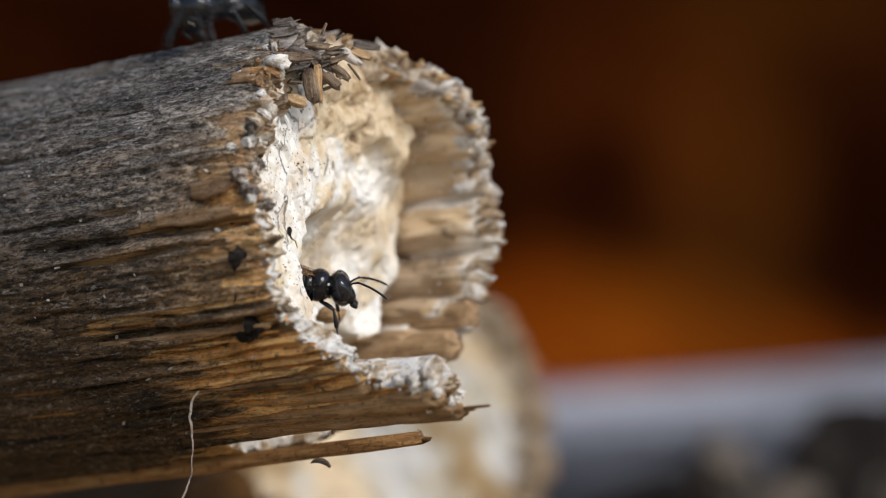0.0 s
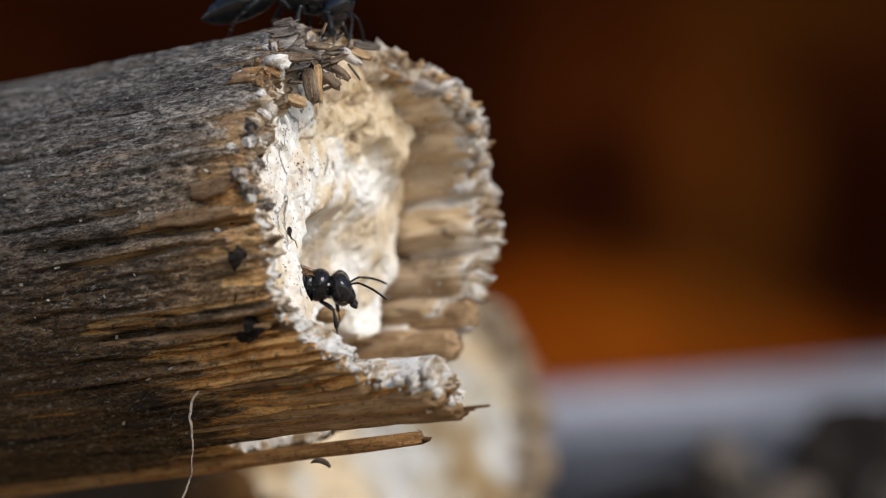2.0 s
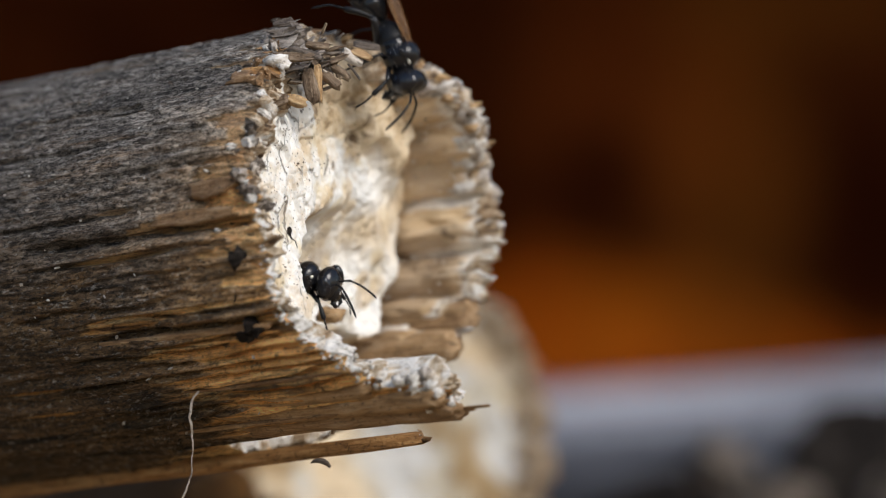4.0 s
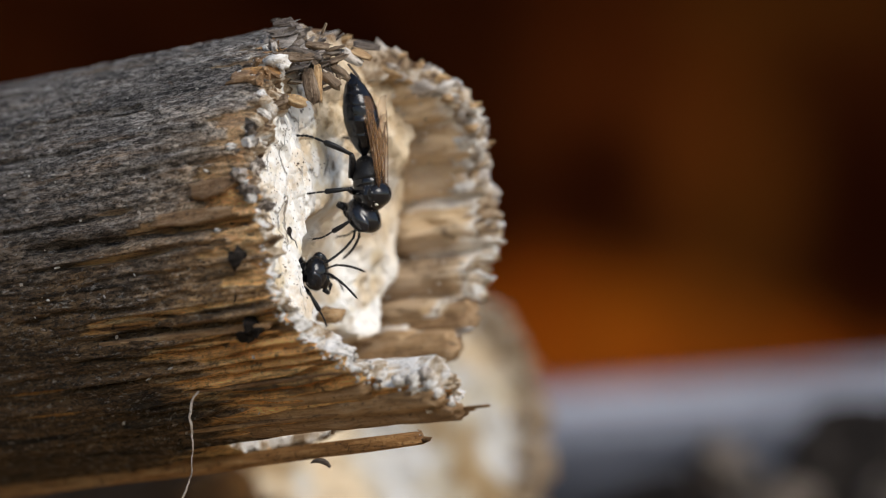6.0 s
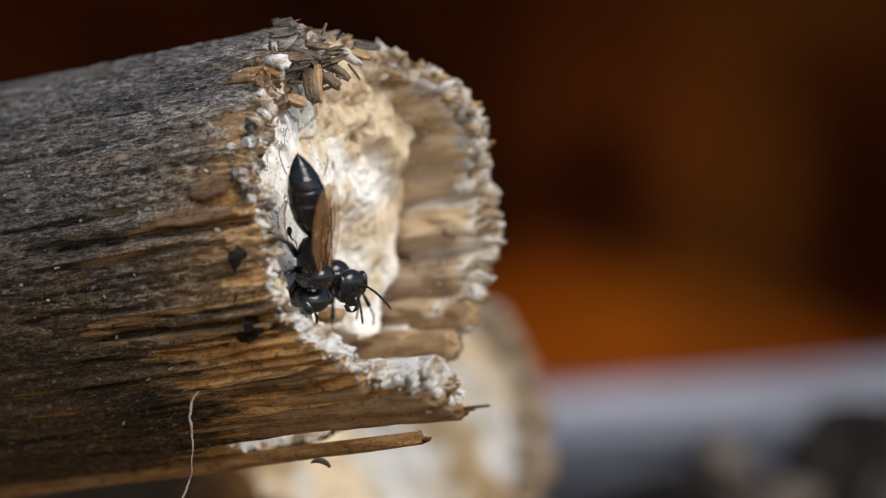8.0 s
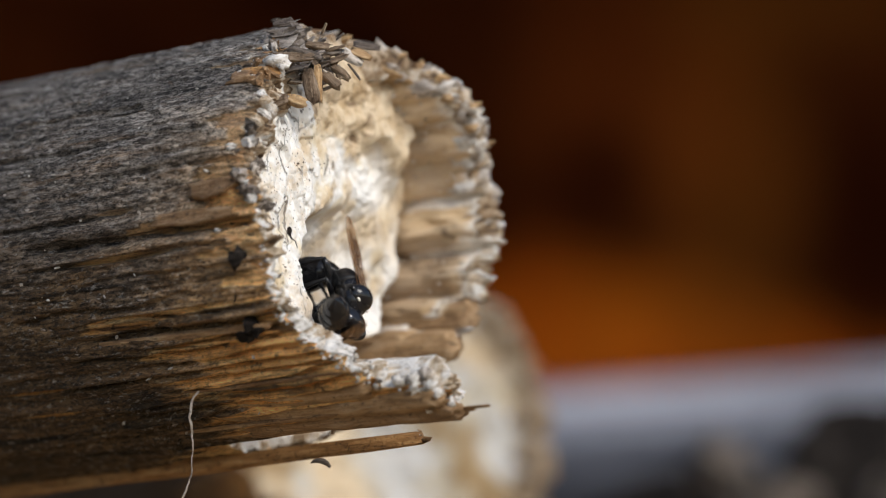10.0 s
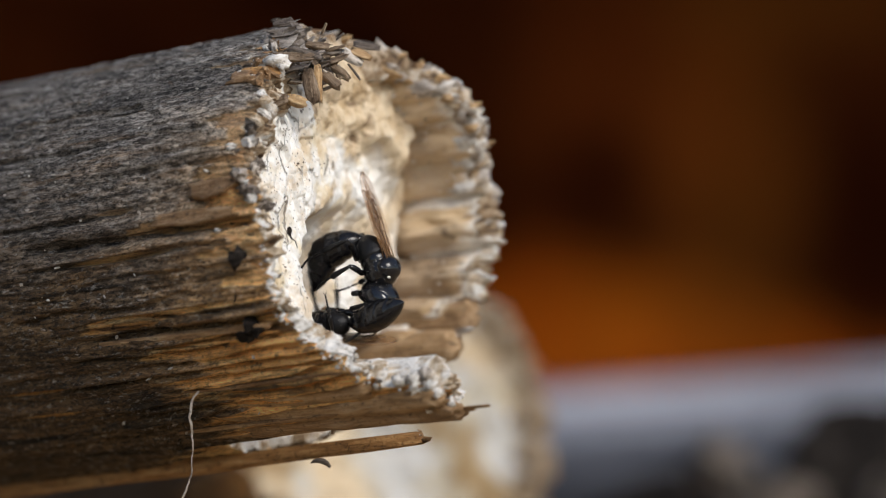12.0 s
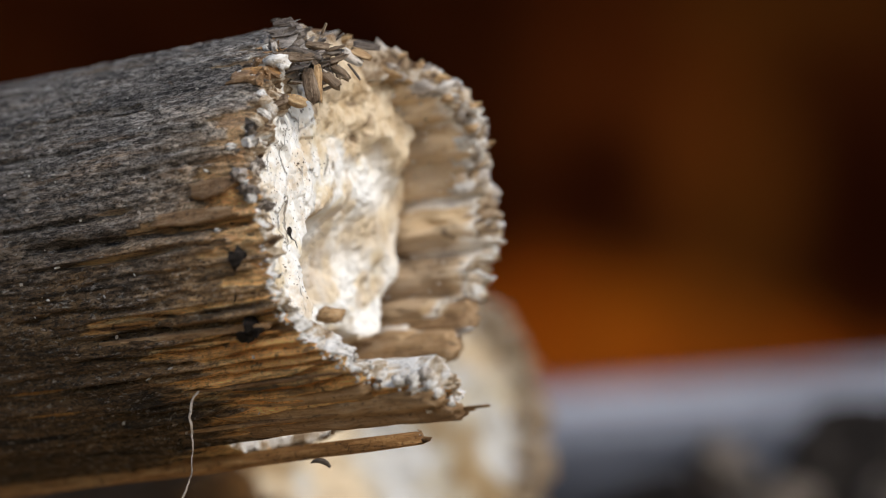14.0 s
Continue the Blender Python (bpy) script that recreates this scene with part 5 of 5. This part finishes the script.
# ---- what moves ----
# time, thorax (mm from the lens), ahead, over the back, head (nod, turn), abdomen (droop, turn, curl of its tip), wings (spread, lift)
GUARD = [
    (0.00, (-5.73, 141.50, -1.54), (0.98, 0.08, -0.24), (0.15, -0.35, 1), (-30, 0), (10, 0), (-4, 4)),
    (3.20, (-5.73, 141.50, -1.54), (0.98, 0.08, -0.24), (0.15, -0.35, 1), (-30, 0), (10, 0), (-4, 4)),
    (3.90, (-6.10, 142.00, -1.32), (0.92, -0.35, -0.1), (0.1, -0.5, 1), (5, -5), (10, 0), (-4, 4)),
    (5.30, (-6.66, 142.00, -1.10), (0.92, -0.35, 0), (-0.4, -0.5, 0.7), (5, 5), (10, 0), (-4, 4)),
    (5.90, (-6.76, 142.00, -1.00), (0.92, -0.35, 0), (-0.4, -0.5, 0.7), (5, 5), (10, 0), (-4, 4)),
    (6.20, (-6.59, 142.00, -0.96), (0.92, -0.35, 0), (-0.3, -0.5, 0.7), (5, 5), (10, 0), (-4, 4)),
    (6.50, (-5.48, 141.80, -1.05), (0.95, -0.3, 0.12), (-0.3, -0.4, 0.9), (0, 10), (10, 0), (-4, 4)),
    (6.80, (-5.43, 141.80, -1.10), (0.95, -0.3, 0.05), (-0.2, -0.5, 0.8), (0, 10), (10, 0), (-4, 4)),
    (7.10, (-5.01, 142.40, -1.01), (0.95, -0.3, 0.0), (-0.2, -0.5, 0.8), (0, 0), (10, 0), (-4, 4)),
    (7.50, (-4.91, 142.40, -0.81), (0.95, -0.3, 0.02), (0.0, -0.7, 0.7), (0, -5), (10, 0), (-4, 4)),
    (7.70, (-4.27, 142.20, -1.15), (0.95, -0.3, -0.05), (0.1, -0.6, 0.8), (0, 8), (10, 0), (-4, 4)),
    (7.80, (-4.35, 142.00, -1.20), (0.9, -0.4, -0.1), (0.15, -0.6, 0.8), (0, -5), (10, 0), (-4, 4)),
    (8.00, (-4.90, 141.20, -1.15), (0.65, -0.7, -0.25), (0.3, -0.5, 0.8), (5, 0), (10, 0), (-4, 4)),
    (8.20, (-5.00, 141.20, -1.15), (0.65, -0.7, -0.25), (0.3, -0.5, 0.8), (5, 0), (10, 0), (-4, 4)),
    (8.80, (-5.76, 142.70, -1.70), (0.7, 0.3, -0.6), (0.4, -0.4, 0.8), (0, 0), (20, 0), (-4, 4)),
    (9.20, (-5.75, 142.50, -2.31), (0.1, 0.6, -0.8), (0.8, 0.3, 0.5), (0, 0), (20, 0), (-4, 4)),
    (9.70, (-5.68, 142.00, -2.79), (-0.4, 0.8, -0.4), (0.8, 0.5, -0.3), (0, 0), (15, 0), (-4, 4)),
    (10.30, (-4.90, 141.00, -3.75), (-0.3, 0.95, 0.0), (0.4, 0.2, -0.9), (0, 0), (10, 0), (-4, 4)),
    (11.00, (-4.60, 141.00, -4.00), (-0.25, 0.95, 0.02), (0.3, 0.1, -0.95), (0, 0), (10, 0), (-4, 4)),
    (11.50, (-4.15, 141.40, -3.24), (-0.3, 0.95, -0.02), (0.3, 0.1, -0.95), (0, 0), (10, 0), (-4, 4)),
    (12.10, (-5.23, 141.60, -3.27), (-0.9, 0.4, -0.05), (0.1, 0.3, -0.95), (0, 0), (5, 0), (-4, 4)),
    (12.50, (-5.75, 141.20, -2.95), (-1, 0.1, -0.1), (0.1, 0.6, -0.8), (0, 0), (0, 0), (-4, 4)),
    (12.70, (-5.66, 141.40, -2.90), (-0.9, 0.4, 0.1), (0.2, 0.7, -0.7), (0, 0), (10, 0), (-4, 4)),
    (12.90, (-5.48, 139.40, -1.65), (-0.4, 0.9, 0.1), (0.3, 0.6, -0.7), (0, 0), (10, 0), (-4, 4)),
    (13.20, (-5.48, 139.40, -1.70), (-0.4, 0.9, 0.1), (0.3, 0.6, -0.7), (0, 0), (10, 0), (-4, 4)),
    (13.40, (-4.67, 139.60, -0.94), (-0.6, 0.8, -0.1), (0.0, 0.9, -0.3), (0, 0), (10, 0), (20, 10)),
    (13.50, (-4.27, 139.00, -1.94), (-0.6, 0.8, -0.1), (0.0, 0.9, -0.3), (0, 0), (10, 0), (40, 20)),
    (13.60, (-3.53, 137.50, -3.58), (-0.5, 0.8, -0.4), (0.1, 0.8, 0.4), (0, 0), (30, 0), (10, 5)),
    (13.70, (-3.38, 136.00, -5.23), (-0.1, 0.9, -0.6), (-0.3, 0.4, 0.9), (0, 0), (50, 0), (20, 5)),
    (13.80, (-2.40, 134.00, -8.64), (0.3, 0.8, -0.5), (-0.7, 0.1, 0.5), (0, 0), (50, 0), (20, 5)),
    (13.90, (-1.90, 131.00, -14.44), (0.3, 0.8, -0.5), (-0.7, 0.1, 0.5), (0, 0), (50, 0), (50, 25)),
    (14.00, (-1.52, 128.00, -21.17), (0.3, 0.8, -0.5), (-0.7, 0.1, 0.5), (0, 0), (50, 0), (20, 5)),
]
VISITOR = [
    (0.00, (-10.39, 144.20, 10.77), (-0.45, -0.88, -0.15), (0, 0, 1), (10, 20), (6, 0), (-4, 4)),
    (0.20, (-9.35, 144.20, 10.17), (-0.36, -0.92, -0.15), (0, 0, 1), (10, 18), (6, 0), (-4, 4)),
    (0.60, (-9.40, 144.20, 10.22), (-0.36, -0.92, -0.15), (0, 0, 1), (10, 18), (6, 0), (-4, 4)),
    (0.80, (-9.25, 144.20, 11.41), (0.0, -1, -0.05), (0, 0, 1), (10, 0), (6, 0), (-4, 4)),
    (1.00, (-8.02, 144.50, 11.44), (0.4, -0.9, 0.05), (0, 0, 1), (0, 0), (-8, 0), (-4, 4)),
    (1.60, (-7.87, 144.50, 11.44), (0.6, -0.8, 0.08), (0, 0, 1), (0, 0), (4, 0), (-4, 4)),
    (1.80, (-6.81, 144.20, 11.46), (0.97, -0.25, 0), (0, 0, 1), (10, 0), (6, 0), (-4, 4)),
    (2.00, (-6.00, 144.00, 11.05), (0.98, -0.2, -0.12), (0, 0, 1), (30, 0), (14, 0), (-4, 4)),
    (2.50, (-5.55, 143.60, 10.95), (0.98, -0.2, -0.12), (0, 0, 1), (30, 0), (14, 0), (-4, 4)),
    (3.00, (-4.70, 143.20, 10.95), (0.97, -0.2, -0.2), (0.1, -0.1, 1), (35, 0), (8, 0), (-4, 4)),
    (3.20, (-4.14, 143.00, 10.83), (0.96, -0.2, -0.25), (0.1, -0.1, 1), (38, 0), (-6, 0), (-4, 4)),
    (3.70, (-2.81, 143.00, 9.89), (0.75, -0.2, -0.6), (0.6, -0.2, 0.8), (30, 0), (0, 0), (-4, 4)),
    (4.20, (-1.82, 143.00, 7.92), (0.2, -0.1, -1), (0.95, -0.3, 0.3), (10, 0), (6, 0), (-4, 4)),
    (4.80, (-2.32, 142.40, 5.92), (0.05, 0, -1), (0.9, -0.42, 0.15), (14, 0), (0, 0), (2, 4)),
    (5.30, (-2.60, 141.60, 4.06), (0.26, 0, -1), (0.92, -0.36, 0.25), (52, 0), (-8, 0, 0), (11, 3)),
    (5.60, (-2.70, 141.60, 3.88), (0.24, 0, -1), (0.92, -0.36, 0.25), (52, 0), (-8, 0, 0), (11, 3)),
    (5.90, (-3.18, 141.60, 2.74), (0.15, 0, -1), (0.92, -0.36, 0.15), (58, 0), (-9, 0, 0), (11, 3)),
    (6.50, (-3.23, 141.60, 2.70), (0.15, 0, -1), (0.92, -0.36, 0.15), (58, 0), (-9, 0, 0), (11, 3)),
    (6.80, (-3.60, 141.40, 1.89), (0.06, 0.1, -1), (0.88, -0.45, 0.05), (24, 0), (2, 0, 0), (-4, 4)),
    (7.00, (-4.10, 140.60, 1.59), (-0.10, 0.2, -1), (0.7, -0.7, 0.05), (14, 0), (0, 0, 0), (-4, 4)),
    (7.10, (-4.43, 140.20, 1.71), (-0.06, 0.25, -1), (0.7, -0.7, 0.05), (12, 0), (0, 0, 0), (-4, 4)),
    (7.20, (-4.50, 139.80, 1.89), (0.05, 0.3, -1), (0.75, -0.65, 0.05), (12, 0), (0, 0, 0), (-4, 4)),
    (7.50, (-4.62, 138.90, 1.69), (0.12, 0.35, -1), (0.8, -0.6, 0.1), (20, 0), (0, 0, 0), (-4, 4)),
    (7.60, (-4.76, 138.70, 0.84), (0.10, 0.35, -1), (0.8, -0.6, 0.1), (18, 0), (0, 0, 0), (-4, 4)),
    (7.80, (-5.17, 138.30, -0.34), (0.06, 0.4, -1), (0.75, -0.65, 0.1), (18, 0), (0, 0, 0), (-4, 4)),
    (8.00, (-5.48, 137.90, -0.70), (0.02, 0.42, -1), (0.75, -0.65, 0.1), (18, 0), (0, 0, 0), (-4, 4)),
    (8.20, (-5.55, 137.80, -0.83), (0.10, 0.42, -1), (0.75, -0.65, 0.1), (18, 0), (-4, 0, 0), (-4, 4)),
    (8.90, (-4.48, 141.20, -1.44), (0.3, -0.1, -1), (0.9, -0.4, 0.1), (30, 0), (30, 0), (-4, 4)),
    (10.30, (-4.00, 141.20, -1.95), (0.25, -0.65, -0.75), (0.95, -0.2, 0.3), (55, 0), (66, 0, 26), (-4, 4)),
    (11.00, (-3.52, 141.20, -1.78), (0.32, -0.5, -0.85), (0.95, -0.2, 0.3), (55, 0), (74, 0, 34), (-4, 6)),
    (11.50, (-2.80, 141.20, -0.66), (0.40, -0.1, -0.9), (0.9, -0.2, 0.40), (60, 0), (82, 0, 44), (-4, 6)),
    (12.10, (-2.86, 141.20, -0.61), (0.42, -0.2, -0.9), (0.85, -0.4, 0.45), (50, 0), (80, 0, 40), (-4, 6)),
    (12.50, (-3.14, 141.20, 0.02), (0.25, -0.45, -0.9), (0.15, -0.9, 0.45), (35, 0), (60, 0, 30), (-4, 4)),
    (12.60, (-3.55, 140.60, 0.02), (0.2, -0.4, -0.9), (0.0, -0.9, 0.45), (35, 0), (30, 0, 30), (-4, 4)),
    (12.70, (-4.20, 139.80, 0.10), (0.25, -0.4, -0.9), (-0.25, -0.9, 0.35), (35, 0), (28, 0, 45), (-4, 4)),
    (12.90, (-5.45, 137.60, 0.66), (0.32, -0.35, -0.88), (-0.75, -0.6, 0.0), (14, 0), (52, 0, 62), (-4, 6)),
    (13.20, (-5.60, 137.60, 0.45), (0.32, -0.35, -0.88), (-0.75, -0.6, 0.0), (14, 0), (50, 0, 58), (-4, 6)),
    (13.40, (-6.15, 137.60, 0.10), (0.25, -0.35, -0.95), (-0.65, -0.7, 0.1), (20, 0), (30, 0, 45), (0, 6)),
    (13.50, (-5.75, 138.00, -0.80), (0.15, -0.3, -1), (-0.5, -0.8, 0.2), (20, 0), (20, 0, 30), (20, 10)),
    (13.60, (-3.95, 137.50, -2.70), (-0.2, -0.3, -0.9), (-0.1, -0.95, 0.3), (20, 0), (20, 0, 20), (60, 30)),
    (13.70, (-2.91, 136.00, -4.39), (-0.4, -0.6, -0.7), (0.4, -0.8, 0.2), (20, 0), (10, 0, 20), (30, 5)),
    (13.80, (-2.08, 134.00, -8.07), (-0.5, -0.2, -0.8), (0.8, -0.5, -0.5), (20, 0), (-20, 0), (70, 30)),
    (13.90, (-1.33, 131.00, -13.98), (-0.5, -0.2, -0.8), (0.8, -0.5, -0.5), (20, 0), (-20, 0), (30, 5)),
    (14.00, (-0.97, 128.00, -20.73), (-0.5, -0.2, -0.8), (0.8, -0.5, -0.5), (20, 0), (-20, 0), (70, 30)),
]


def treading(steps):
    """Rows of a gait ten times a second from (t, width) knots."""
    ts = np.arange(0, 14.01, 0.1)
    return [(float(t), float(np.interp(t, [a for a, _ in steps], [b for _, b in steps]))) for t in ts]


def motions():
    key_bee(guard, GUARD, treading([(0, 0.05), (3.2, 0.05), (4, 0.4), (5.3, 0.15), (6.2, 0.15), (6.6, 0.9), (14, 0.9)]), ((0, 8), (14, 8)))
    key_bee(visitor, VISITOR, treading([(0, 0.2), (0.6, 0.2), (0.8, 0.8), (1.1, 0.2), (1.6, 0.2), (1.8, 0.8), (2.6, 0.3), (3.2, 0.6), (5, 0.8), (6.0, 0.2), (6.5, 0.2), (6.8, 0.8), (14, 0.8)]), ((0, 26), (3.5, 26), (4.5, -10), (5.3, -30), (6.5, -30), (7.0, -8), (14, -8)), ((0, 0), (9, 0), (10.3, 0.4), (12.2, 0.4), (12.5, 0.1), (12.9, 0.9), (13.4, 0.8), (13.6, 0), (14, 0)))


motions()
